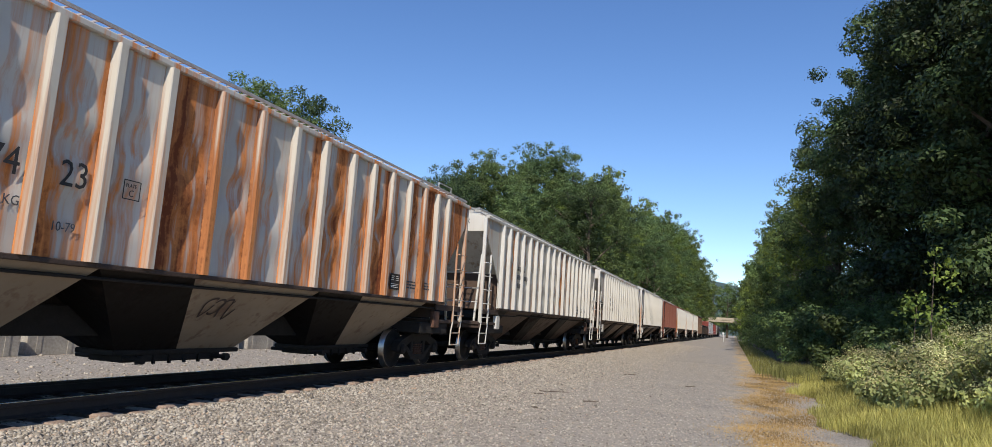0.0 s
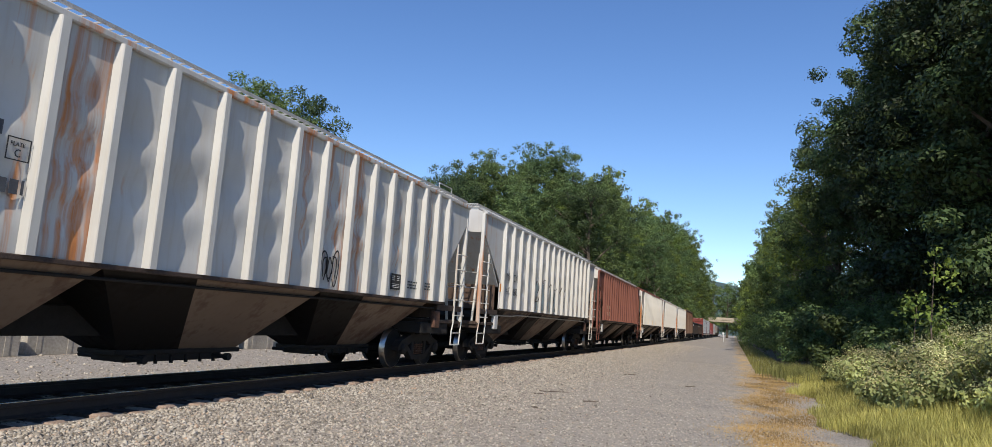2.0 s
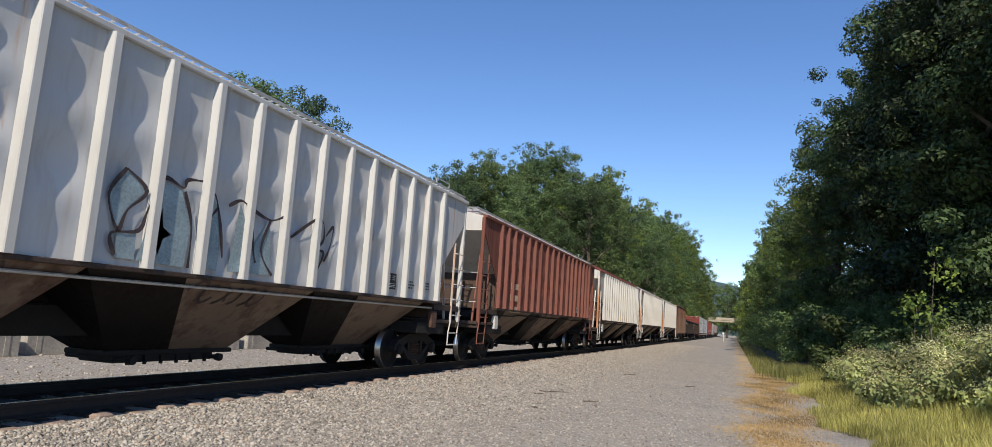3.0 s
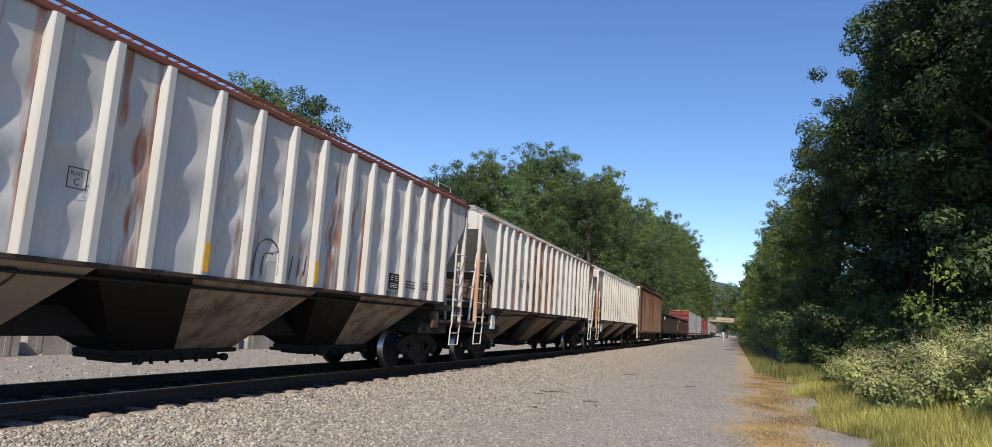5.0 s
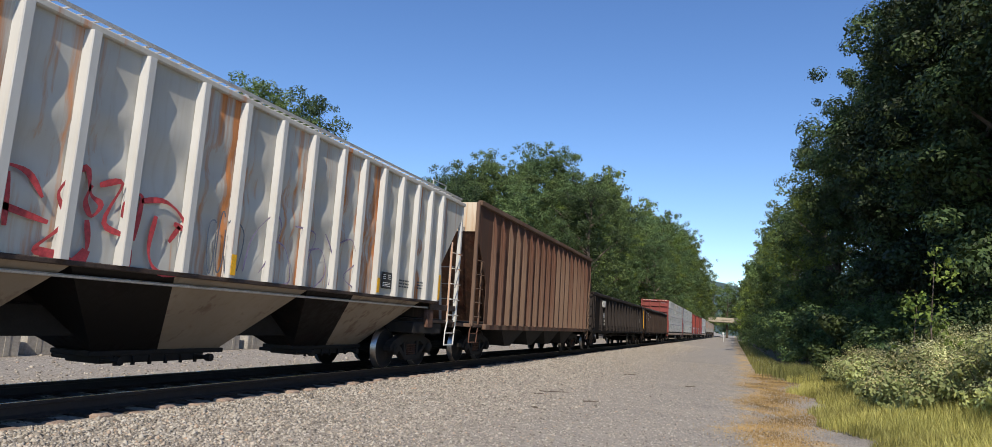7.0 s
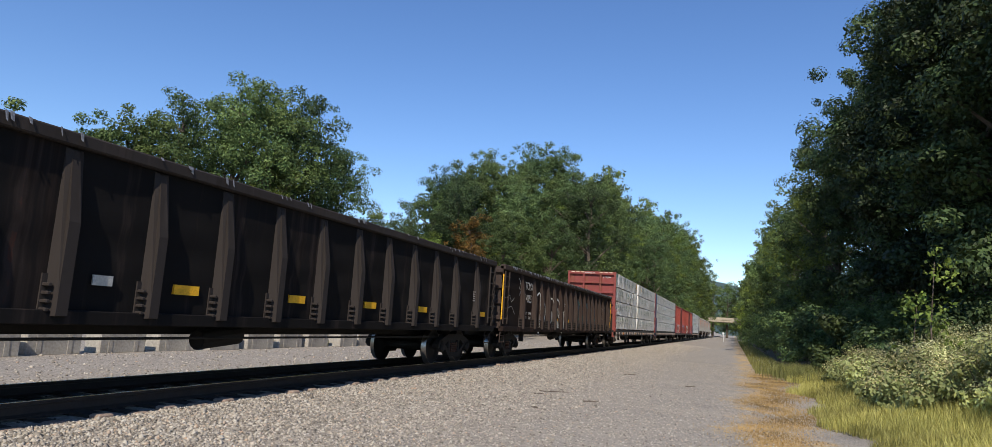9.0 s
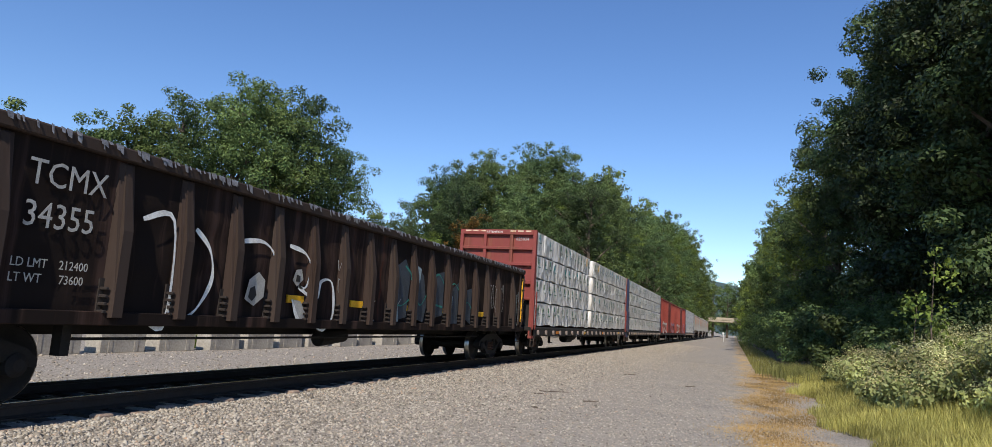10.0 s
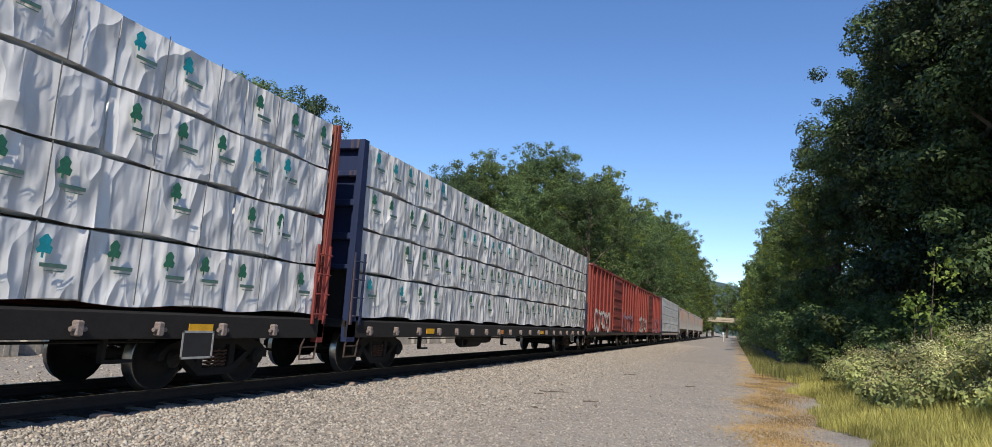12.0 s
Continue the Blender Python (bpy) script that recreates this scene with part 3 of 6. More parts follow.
def make_yard():
    rng = random.Random(3)
    for i in range(22):
        x = 2.5 + 2.02 * i + rng.uniform(-0.12, 0.12)
        make_block(x + 0.85, 17.1 + rng.uniform(-0.15, 0.15), rng.uniform(-3, 3), rng.uniform(1.45, 1.62), rng.uniform(0.60, 0.78))
    tagged(new("yellow_pipe", Shape().tube([(4, 17.75, -0.06), (9, 17.75, -0.09), (12.9, 17.75, -0.11)], 0.04, 8).mesh("yellow_pipe", M["yellow"])), "yellow painted pipe lying behind the barrier blocks", "pipe")
    for k, (x, h, w) in enumerate(((17.4, 0.75, 0.5), (19.6, 0.5, 0.4), (26.5, 0.8, 0.6), (31.0, 0.7, 0.6), (36.0, 0.9, 0.7))):
        make_bush("weed_clump", x, 17.9, h, w, 900, 0.05, (M["leaf_light"],), 200 + k, "bright green weeds growing by the barrier blocks")


def make_bridge():
    b = tagged(new("road_bridge"), "pale concrete road bridge over the railway, far off", "bridge")
    c = M["bridge"]
    part("deck", Shape().box(300, 310, -22, 24, 6.1, 6.9, 0.1), c, b)
    part("parapet", Shape().box(299.8, 300.2, -22, 24, 6.9, 8.0, 0.05), c, b)
    for y in (-22, 15):
        part("abutment", Shape().box(299, 311, y, y + 7, -0.5, 6.1, 0.1), c, b)
    part("pier", Shape().box(303, 306, -3.6, -2.4, -0.5, 6.1, 0.1), c, b)
    post = tagged(new("marker_post"), "small white trackside marker post", "post")
    part("shaft", Shape().tube([(150, 2.1, -0.5), (150, 2.1, 1.6)], 0.045, 8), M["white"], post)
    part("plate", Shape().box(149.93, 149.955, 1.92, 2.28, 1.2, 1.6, 0.008), M["white"], post)


def make_hill():
    s = Shape()
    n, rows = 60, 8
    vs = []
    for j in range(rows):
        for i in range(n + 1):
            y = -900 + 1900 * i / n
            h = (72 + 28 * math.sin(y * 0.006 + 1.1) + 9 * math.sin(y * 0.021)) * math.sin(math.pi / 2 * j / (rows - 1))
            vs.append((1000 + 60 * j, y, -2 + h))
    s.take(vs, [(j * (n + 1) + i, j * (n + 1) + i + 1, (j + 1) * (n + 1) + i + 1, (j + 1) * (n + 1) + i) for j in range(rows - 1) for i in range(n)])
    tagged(new("backdrop_hill", smooth_heading(s.mesh("backdrop_hill", M["hill"]))), "hazy wooded hill in the distance", "hill", kind="structure")


M["bridge"] = plain("stained_concrete", (0.40, 0.35, 0.27), 0.9, vary=0.3, scale=0.6)
M["white"] = plain("white_enamel", (0.75, 0.75, 0.72), 0.5)
make_ground()
make_track()
make_hill()
make_bridge()
make_yard()
make_trees()
make_bushes()
make_sapling(19.9, -4.75, 4.0, 5, "young broad-leaved sapling in front of dark woods")
make_sapling(21.8, -4.75, 2.9, 6, "tall climbing sapling with bright leaves")
for x, y, l, a in ((16.2, 4.05, 0.75, -60), (15.4, 4.2, 0.3, -35), (17.2, 1.9, 0.16, 20), (14.9, 2.9, 0.35, -70), (21.5, 1.2, 0.4, -50), (24.5, 3.4, 0.5, -65), (12.9, 3.6, 0.28, 40)):
    make_stick(x, y, l, a)
blades("long_grass", "long yellow-green grass along the lane", 75000, verge, (0.30, 0.85), M["grass"], 1)
blades("dry_grass", "short straw-coloured dead grass along the lane's edge", 46000, fringe, (0.04, 0.15), M["straw"], 2)
blades("grass_tuft", "bright tuft of long grass", 3500, tuft, (0.35, 0.7), M["grass"], 3)
blades("far_grass", "dry grass along the far verge", 9000, far_verge, (0.2, 0.5), M["grass"], 4)
scatter_stones("shoulder_ballast", "grey crushed stone ballast on the shoulder", 90000, shoulder, (0.012, 0.033), 1, M["ballast"])
scatter_stones("crib_ballast", "grimy ballast between the ties, darkened for the train's shade", 26000, crib, (0.02, 0.036), 2, M["stone"])
scatter_stones("yard_gravel", "grey gravel behind the track", 9000, yard, (0.015, 0.04), 3, M["ballast"])
scatter_stones("lane_gravel", "loose stones on the worn asphalt lane", 48000, lane, (0.007, 0.02), 4, M["ballast"])

# ---- railway cars: each built from its front corner back along x, y = 0 on the centre line ----
CARS, AXLES, LOADS = [], [], []


def empty_car(name, start, label, category):
    car = tagged(new(name), label, category, "cars of the freight train")
    CARS.append((car, start))
    return car


CACHE = {}


def shared(key, make):
    if key not in CACHE:
        CACHE[key] = make()
    return CACHE[key]


def wheelset_mesh():
    s = Shape()
    for sg in (-1, 1):
        s.lathe([(0.09, sg * 0.60), (0.20, sg * 0.74), (0.36, sg * 0.735), (0.40, sg * 0.69), (0.485, sg * 0.685), (0.487, sg * 0.705), (0.458, sg * 0.725),
                 (0.455, sg * 0.825), (0.443, sg * 0.829), (0.405, sg * 0.83), (0.37, sg * 0.785), (0.22, sg * 0.79), (0.15, sg * 0.84), (0.085, sg * 0.85), (0.085, sg * 1.0)])
    s.lathe([(0.085, -0.62), (0.08, 0.62)], n=10)
    me = s.mesh("wheelset", M["wheel"])
    me.materials.append(M["tread"])
    for p in me.polygons:
        c = p.center
        if 0.44 < math.hypot(c.x, c.z) < 0.475:
            p.material_index = 1
    return smooth_heading(me)


def side_frame_mesh():
    s = Shape()
    s.prism([(-1.14, 0.52), (-1.0, 0.64), (-0.5, 0.80), (0.5, 0.80), (1.0, 0.64), (1.14, 0.52), (1.14, 0.42), (0.72, 0.50), (0.42, 0.64), (-0.42, 0.64), (-0.72, 0.50), (-1.14, 0.42)], 1, -0.09, 0.09)
    s.prism([(-0.78, 0.52), (-0.36, 0.19), (0.36, 0.19), (0.78, 0.52), (0.62, 0.52), (0.30, 0.30), (-0.30, 0.30), (-0.62, 0.52)], 1, -0.08, 0.08)
    for sg in (-1, 1):
        s.box(sg * 0.27, sg * 0.40, -0.07, 0.07, 0.26, 0.70, 0.015)
    return s.mesh("side_frame", M["truck"])


def coil_mesh():
    s = Shape()
    pts = [(0.055 * math.cos(a * 0.785), 0.055 * math.sin(a * 0.785), 0.30 + 0.26 * a / 40) for a in range(41)]
    return s.tube(pts, 0.016, 5).mesh("spring", M["rustpart"])


def truck(car, x, lit="truck"):
    t = part("truck", Shape().box(-0.22, 0.22, -1.05, 1.05, 0.50, 0.68, 0.03).box(-0.2, 0.2, -0.2, 0.2, 0.68, 0.82), M["truck"], car, "grimy cast steel wheel truck", pose(x, 0, 0))
    for y in (-1.0, 1.0):
        part("side_frame", shared("side_frame", side_frame_mesh), None, t, at=pose(0, y, 0))
        for dx in (-0.15, 0.0, 0.15):
            part("spring", shared("coil", coil_mesh), None, t, at=pose(dx, y * 1.03, 0))
        for dx in (-0.889, 0.889):
            part("bearing", shared("bearing", lambda: Shape().lathe([(0.0, -0.10), (0.07, -0.10), (0.13, -0.06), (0.13, 0.08), (0.0, 0.08)], n=14).mesh("bearing", M["truck"])), None, t, at=pose(dx, y * 1.06, 0.457))
    for dx in (-0.889, 0.889):
        w = part("wheelset", shared("wheelset", wheelset_mesh), None, t, "steel wheels with bright rims", pose(dx, 0, 0.457))
        AXLES.append((w, dx))
    part("brake_beam", Shape().box(-0.36, -0.28, -0.75, 0.75, 0.30, 0.42, 0.01), M["under"], t)
    return t


def coupler(car, x, way):
    s = Shape().box(x, x + way * 0.75, -0.10, 0.10, 0.72, 0.95, 0.02).box(x + way * 0.55, x + way * 0.85, -0.16, 0.12, 0.68, 1.0, 0.04)
    part("coupler", s, M["rustpart"], car, "rusty knuckle coupler")
    part("air_hose", Shape().tube([(x + way * 0.1, 0.35, 0.85), (x + way * 0.45, 0.33, 0.45), (x + way * 0.8, 0.2, 0.4)], 0.025, 6), M["under"], car)


def lettering(text, car, x, y, z, size, mat, end=False, squash=1.0):
    """Stencilled letters on a near side, or on the end that faces the camera."""
    cu = bpy.data.curves.new("lettering", "FONT")
    cu.body, cu.size, cu.resolution_u = text, size, 2
    cu.extrude = 0.0015
    tmp = bpy.data.objects.new("tmp", cu)
    scene.collection.objects.link(tmp)
    me = bpy.data.meshes.new_from_object(tmp.evaluated_get(bpy.context.evaluated_depsgraph_get()))
    bpy.data.objects.remove(tmp)
    me.materials.clear()
    me.materials.append(mat)
    m = pose(x, y, z, 90, 0, -90 if end else 0) @ Matrix.Diagonal((squash if end else 0.86, 1, 1, 1))
    return part("lettering", me, None, car, at=m)


def bars(car, x, y, z, w, rows, mat, h=0.035, seed=0):
    """Lines of writing too small to read."""
    rng = random.Random(seed)
    s = Shape()
    for i in range(rows):
        a = x
        end = x + w * rng.uniform(0.7, 1.0)
        while a < end:
            b = min(end, a + rng.uniform(0.05, 0.16))
            s.box(a, b, y - 0.002, y, z - i * h * 1.9, z - i * h * 1.9 + h)
            a = b + 0.03
    tagged(part("stencilling", s, mat, car), kind="stuff")


def board(car, x, y, z, w, h):
    p = part("data_plate", Shape().box(x, x + w, y - 0.006, y, z, z + h), M["black"], car, "small black data stencil")
    s = Shape()
    for a, b, c, d in ((0.05, 0.45, 0.55, 0.9), (0.55, 0.95, 0.55, 0.9), (0.05, 0.95, 0.1, 0.4)):
        for k in range(3):
            zz = z + h * (c + (d - c) * (k + 0.3) / 3)
            s.box(x + w * a + 0.02, x + w * b - 0.03, y - 0.009, y - 0.006, zz, zz + h * 0.035)
    part("data_lines", s, M["white"], p)


def plate_mark(car, x, y, z, w=0.25, h=0.24):
    """Black square outline with two short words in it."""
    s = Shape()
    for a, b, c, d in ((0, w, 0, 0.012), (0, w, h - 0.012, h), (0, 0.012, 0.012, h - 0.012), (w - 0.012, w, 0.012, h - 0.012)):
        s.box(x + a, x + b, y - 0.003, y, z + c, z + d)
    part("plate_outline", s, M["black"], car, "black square outline")
    lettering("PLATE", car, x + 0.035, y, z + h * 0.62, 0.065, M["black"])
    lettering("C", car, x + 0.085, y, z + h * 0.16, 0.12, M["black"])


def scrawl(car, x, y, z, w, h, mat, seed, r=0.018, loops=5, lean=0.0):
    """Sprayed tag: one wandering line of rounded strokes on the side."""
    rng = random.Random(seed)
    for k in range(loops):
        cx = x + w * (k + 0.5) / loops
        rw, rh = w / loops * rng.uniform(0.4, 0.62), h * rng.uniform(0.35, 0.5)
        a0, turn = rng.uniform(0, 6.28), rng.uniform(3.4, 6.6)
        w1, w2 = rng.uniform(-0.3, 0.3), rng.uniform(-0.3, 0.3)
        pts = [(cx + rw * (math.cos(a0 + turn * i / 26) + w1 * math.cos(2.3 * (a0 + turn * i / 26))), y, z + h / 2 + rh * (math.sin(a0 + turn * i / 26) + w2 * math.sin(1.7 * turn * i / 26))) for i in range(27)]
        strip = []
        for i, p in enumerate(pts):
            q, o = pts[min(i + 1, 26)], pts[max(i - 1, 0)]
            d = Vector((q[0] - o[0], 0, q[2] - o[2])).normalized() * r
            strip += [(p[0] - d.z, y + lean * (1.57 - p[2] - d.x), p[2] + d.x), (p[0] + d.z, y + lean * (1.57 - p[2] + d.x), p[2] - d.x)]
        stroke = Shape().take(strip, [(2 * i, 2 * i + 1, 2 * i + 3, 2 * i + 2) for i in range(26)])
        part("graffiti_stroke", stroke, mat, car, "sprayed graffiti line")


def strokes(car, y, mat, r, *lines, label=""):
    """Sprayed lines that run smoothly through the given points of the side."""
    for line in lines:
        p = [Vector((a, 0, b)) for a, b in line]
        q = [p[0]] + p + [p[-1]]
        pts = []
        for i in range(1, len(q) - 2):
            for k in range(5):
                u = k / 5
                pts.append(0.5 * (2 * q[i] + (q[i + 1] - q[i - 1]) * u + (2 * q[i - 1] - 5 * q[i] + 4 * q[i + 1] - q[i + 2]) * u * u + (3 * q[i] - q[i - 1] - 3 * q[i + 1] + q[i + 2]) * u ** 3))
        pts.append(p[-1])
        n, strip = len(pts), []
        for i, a in enumerate(pts):
            d = (pts[min(i + 1, n - 1)] - pts[max(i - 1, 0)]).normalized() * r * (0.8 + 0.35 * math.sin(i * 0.7))
            strip += [(a.x - d.z, y, a.z + d.x), (a.x + d.z, y, a.z - d.x)]
        part("graffiti_stroke", Shape().take(strip, [(2 * i, 2 * i + 1, 2 * i + 3, 2 * i + 2) for i in range(n - 1)]), mat, car, label)


def piece(car, y, mat, *outlines):
    """Filled areas of sprayed paint."""
    for o in outlines:
        part("paint_patch", Shape().take([(a, y, b) for a, b in o], [tuple(range(len(o)))]), mat, car, "filled sprayed patch")


def ladder(car, x0, x1, y, z0, z1, n, mat, rail=0.028, end=False, label="ladder of flat bars"):
    s = Shape()
    if end:   # across the end, rails at two y values
        ya, yb = x0, x1
        for q in (ya, yb):
            s.box(y - 0.02, y + 0.02, q - 0.02, q + 0.02, z0, z1)
        for i in range(n):
            z = z0 + (z1 - z0) * (i + 0.5) / n
            s.tube([(y, ya, z), (y, yb, z)], 0.012, 5)
    else:
        for q in (x0, x1):
            s.box(q - rail, q + rail, y - 0.02, y + 0.02, z0, z1, 0.006)
        for i in range(n):
            z = z0 + (z1 - z0) * (i + 0.5) / n
            s.tube([(x0, y - 0.01, z), (x0 + 0.02, y - 0.05, z), (x1 - 0.02, y - 0.05, z), (x1, y - 0.01, z)], 0.013, 5)
    part("ladder", s, mat, car, label)


def stirrup(car, x0, x1, y, z, drop, mat):
    s = Shape().tube([(x0, y, z), (x0 - 0.10, y, z - drop * 0.45), (x0 - 0.12, y, z - drop), (x1 - 0.10, y, z - drop), (x1 - 0.06, y, z - drop * 0.45), (x1, y, z)], 0.018, 6)
    s.tube([(x0 - 0.10, y, z - drop * 0.5), (x1 - 0.07, y, z - drop * 0.5)], 0.014, 5)
    part("stirrup_step", s, mat, car)


def rib_line(even=False):
    """Rib places: closer together at the ends and over the bay joints, or evenly spaced."""
    if even:
        return [1.80 + 0.879 * i for i in range(16)]
    half = [0.66, 0.72, 0.79, 0.84, 0.79, 0.79, 0.94, 0.875]
    out = [1.45]
    for a in half + [0.87] + half[::-1]:
        out.append(out[-1] + a)
    return out


def panel_grid(x0, x1, z0, z1, y, n, seed, bulge=0.03, per=5, rows=14, at=None):
    """Side sheet whose bays between ribs are pushed in and out of flat."""
    rng = random.Random(seed)
    sg = -1 if y < 0 else 1
    ph = [rng.uniform(0, 6.28) for _ in range(n + 1)]
    fr = [rng.uniform(5.0, 7.6) for _ in range(n + 1)]
    out = []
    at = at or [x0 + (x1 - x0) * i / n for i in range(n + 1)]
    m = rows + 1
    for b in range(n):
        vs = []
        for i in range(per + 1):
            u = i / per
            for j in range(m):
                w = j / rows
                k = math.sin(math.pi * u) * math.sin(math.pi * min(1, w * 1.1))
                vs.append((at[b] + (at[b + 1] - at[b]) * u, y - sg * bulge * k * (0.6 + 0.9 * math.sin(ph[b] + w * fr[b] * 3.1)), z0 + (z1 - z0) * w))
        s = Shape().take(vs, [(i * m + j, (i + 1) * m + j, (i + 1) * m + j + 1, i * m + j + 1) for i in range(per) for j in range(rows)])
        out.append(s)
    return out


def panels(car, mat, *args, **more):
    for s in panel_grid(*args, **more):
        part("panel", smooth_heading(s.mesh("panel", mat)), None, car)


def covered_hopper(start, paint, trim, label, seed, even=False, roof=None, end_paint=None, low=None, eave=4.30, panel=3.85, stripe=None, deep=True):
    car = empty_car("covered_hopper_car", start, label, "freight car")
    roof, end_paint, low = roof or paint, end_paint or paint, low or paint
    L, sill, half = 16.6, 1.62, 1.53
    foot = 2.62 if deep else 2.28
    line = rib_line(even)
    ribs = len(line)
    xa, xb = line[0], line[-1] + 0.06
    line[-1] = xb - 0.06
    for sg in (-1, 1):
        y = sg * half
        panels(car, paint, xa, xb, sill, eave - 0.06, y, ribs - 1, seed, 0.055, at=line, rows=22)
        for a, b in ((0.0, xa), (L, xb)):
            poly = [(a, eave - 0.06), (b, eave - 0.06), (b, sill), (b + (a - b) * 0.08, sill), (b + (a - b) * 0.08, 2.42), (a, panel)]
            part("end_gusset", Shape().prism(poly, 1, y, y - sg * 0.03), paint, car)
        rib = shared(("rib", trim.name, eave), lambda: Shape().prism([(-0.085, 0.0), (-0.06, -0.098), (-0.048, -0.108), (0.048, -0.108), (0.06, -0.098), (0.085, 0.0)], 2, sill + 0.01, eave - 0.07).mesh("rib", trim))
        for i in range(ribs):
            x = line[i]
            part("rib", rib, None, car, at=pose(x, y, 0, 0, 0, 0 if sg < 0 else 180))
        part("top_chord", Shape().box(-0.03, L + 0.03, y - 0.07, y + 0.07, eave - 0.07, eave + 0.02, 0.015), roof, car)
        part("side_sill", Shape().box(xa - 0.1, xb + 0.1, y - 0.05, y + 0.05, sill - 0.05, sill + 0.012, 0.01), M["sill"], car, "dark rusty side sill")
    part("roof", Shape().prism([(-1.5, eave), (-1.0, eave + 0.11), (0, eave + 0.17), (1.0, eave + 0.11), (1.5, eave), (1.5, eave - 0.05), (-1.5, eave - 0.05)], 0, 0, L), roof, car, "low arched roof")
    part("hatch", Shape().box(1.0, L - 1.0, -0.35, 0.35, eave + 0.17, eave + 0.30, 0.05), roof, car, "long trough hatch")
    for sg in (-1, 1):
        s = Shape()
        ya, yb, z = sg * 0.75, sg * 1.25, eave + 0.26
        for y in (ya, yb, (ya + yb) / 2):
            s.box(0.0, L + 0.55, y - 0.012, y + 0.012, z - 0.05, z)
        for i in range(90):
            x = (L + 0.55) * i / 89
            s.box(x - 0.01, x + 0.01, min(ya, yb), max(ya, yb), z - 0.03, z - 0.01)
        for i in range(9):
            x = 0.3 + (L - 0.6) * i / 8
            s.box(x - 0.02, x + 0.02, sg * 1.0 - 0.2, sg * 1.0 + 0.2, eave + 0.04, z - 0.04)
        part("running_board", s, M["galv"] if roof is paint else roof, car, "open steel grating walkway")
    for e, way in ((0.0, 1), (L, -1)):
        g = Shape()
        for y in (-0.75, 0.75):
            g.tube([(e - way * 0.5, y, eave + 0.22), (e - way * 0.5, y, eave + 0.62), (e + way * 0.35, y, eave + 0.62), (e + way * 0.35, y, eave + 0.22)], 0.016, 5)
        for k in range(6):
            y = -1.2 + 2.4 * k / 5
            g.box(min(e - way * 0.55, e), max(e - way * 0.55, e), y - 0.012, y + 0.012, eave + 0.18, eave + 0.22)
        if way < 0:
            part("roof_platform", g, M["galv"], car, "end grating with hand rail")
        part("end_panel", Shape().prism([(-1.5, panel), (-1.5, eave - 0.02), (-1.0, eave + 0.10), (0, eave + 0.16), (1.0, eave + 0.10), (1.5, eave - 0.02), (1.5, panel)], 0, e - way * 0.012, e + way * 0.02), end_paint, car, "upright upper end panel")
        part("slope_sheet", Shape().prism([(e + way * 0.02, panel + 0.01), (e + way * 1.58, foot), (e + way * 1.62, foot + 0.05), (e + way * 0.06, panel + 0.06)], 1, -1.49, 1.49), end_paint, car, "sloping end sheet")
        # Bulkhead painted dark for the shade between the cars.
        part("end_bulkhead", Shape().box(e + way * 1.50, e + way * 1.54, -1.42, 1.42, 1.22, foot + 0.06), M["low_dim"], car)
        part("body_bolster", Shape().box(min(e + way * 0.7, e + way * 2.3), max(e + way * 0.7, e + way * 2.3), -1.44, 1.44, 0.84, 1.10, 0.02), M["under"], car)
        part("jacking_pad", Shape().box(e + way * 1.55 - 0.16, e + way * 1.55 + 0.16, -1.52, -1.40, 0.98, 1.40, 0.02), M["rustpart"] if way < 0 else end_paint, car, "boxy jacking bracket")
        for y in (-1.2, -0.5, 0.5, 1.2):
            part("strut", Shape().tube([(e + way * 0.25, y, 1.2), (e + way * 0.62, y, 3.22)] if abs(y) > 1 else [(e + way * 0.9, y, 1.2), (e + way * 0.92, y, 2.95)], 0.035, 6), trim, car)
        for y in (-1.49, 1.49):
            part("corner_post", Shape().box(e - 0.05, e + 0.05, y - 0.05, y + 0.05, 1.14, eave - 0.05, 0.012), trim, car)
            sg = -1 if y < 0 else 1
            xr = e + way * 0.55
            s = Shape().box(xr - 0.022, xr + 0.022, y - 0.025 + sg * 0.03, y + 0.025 + sg * 0.03, 1.14, 3.2, 0.006)
            for z in (1.32, 1.72, 2.12, 2.52, 2.92):
                s.tube([(e, y + sg * 0.05, z), (e, y + sg * 0.1, z), (xr, y + sg * 0.1, z), (xr, y + sg * 0.05, z)], 0.013, 5)
            part("corner_ladder", s, trim, car, "corner ladder of bars")
            stirrup(car, min(e, xr), max(e, xr), y + sg * 0.04, 1.16, 0.60, trim)
        part("end_platform", Shape().box(min(e - way * 0.1, e + way * 1.6), max(e - way * 0.1, e + way * 1.6), -1.48, 1.48, 1.10, 1.18, 0.012).box(e - 0.05, e + 0.05, -1.5, 1.5, 1.0, 1.2, 0.01), M["sill"], car, "end platform over the truck")
        # Dark sill paint on this beam stands for the shade between cars.
        part("side_beam", Shape().box(min(e, e + way * 1.6), max(e, e + way * 1.6), -1.52, -1.46, 1.42, 1.56, 0.01), M["sill"], car)
        s = Shape()
        for z in (1.75, 2.15, 2.6):
            s.tube([(e - way * 0.03, -1.4, z), (e - way * 0.03, 1.4, z)], 0.014, 5)
        part("end_rail", s, M["galv"], car)
        part("brake_tank", Shape().tube([(e + way * 1.1, -0.9, 1.36), (e + way * 1.1, 0.5, 1.36)], 0.17, 12), M["under"], car)
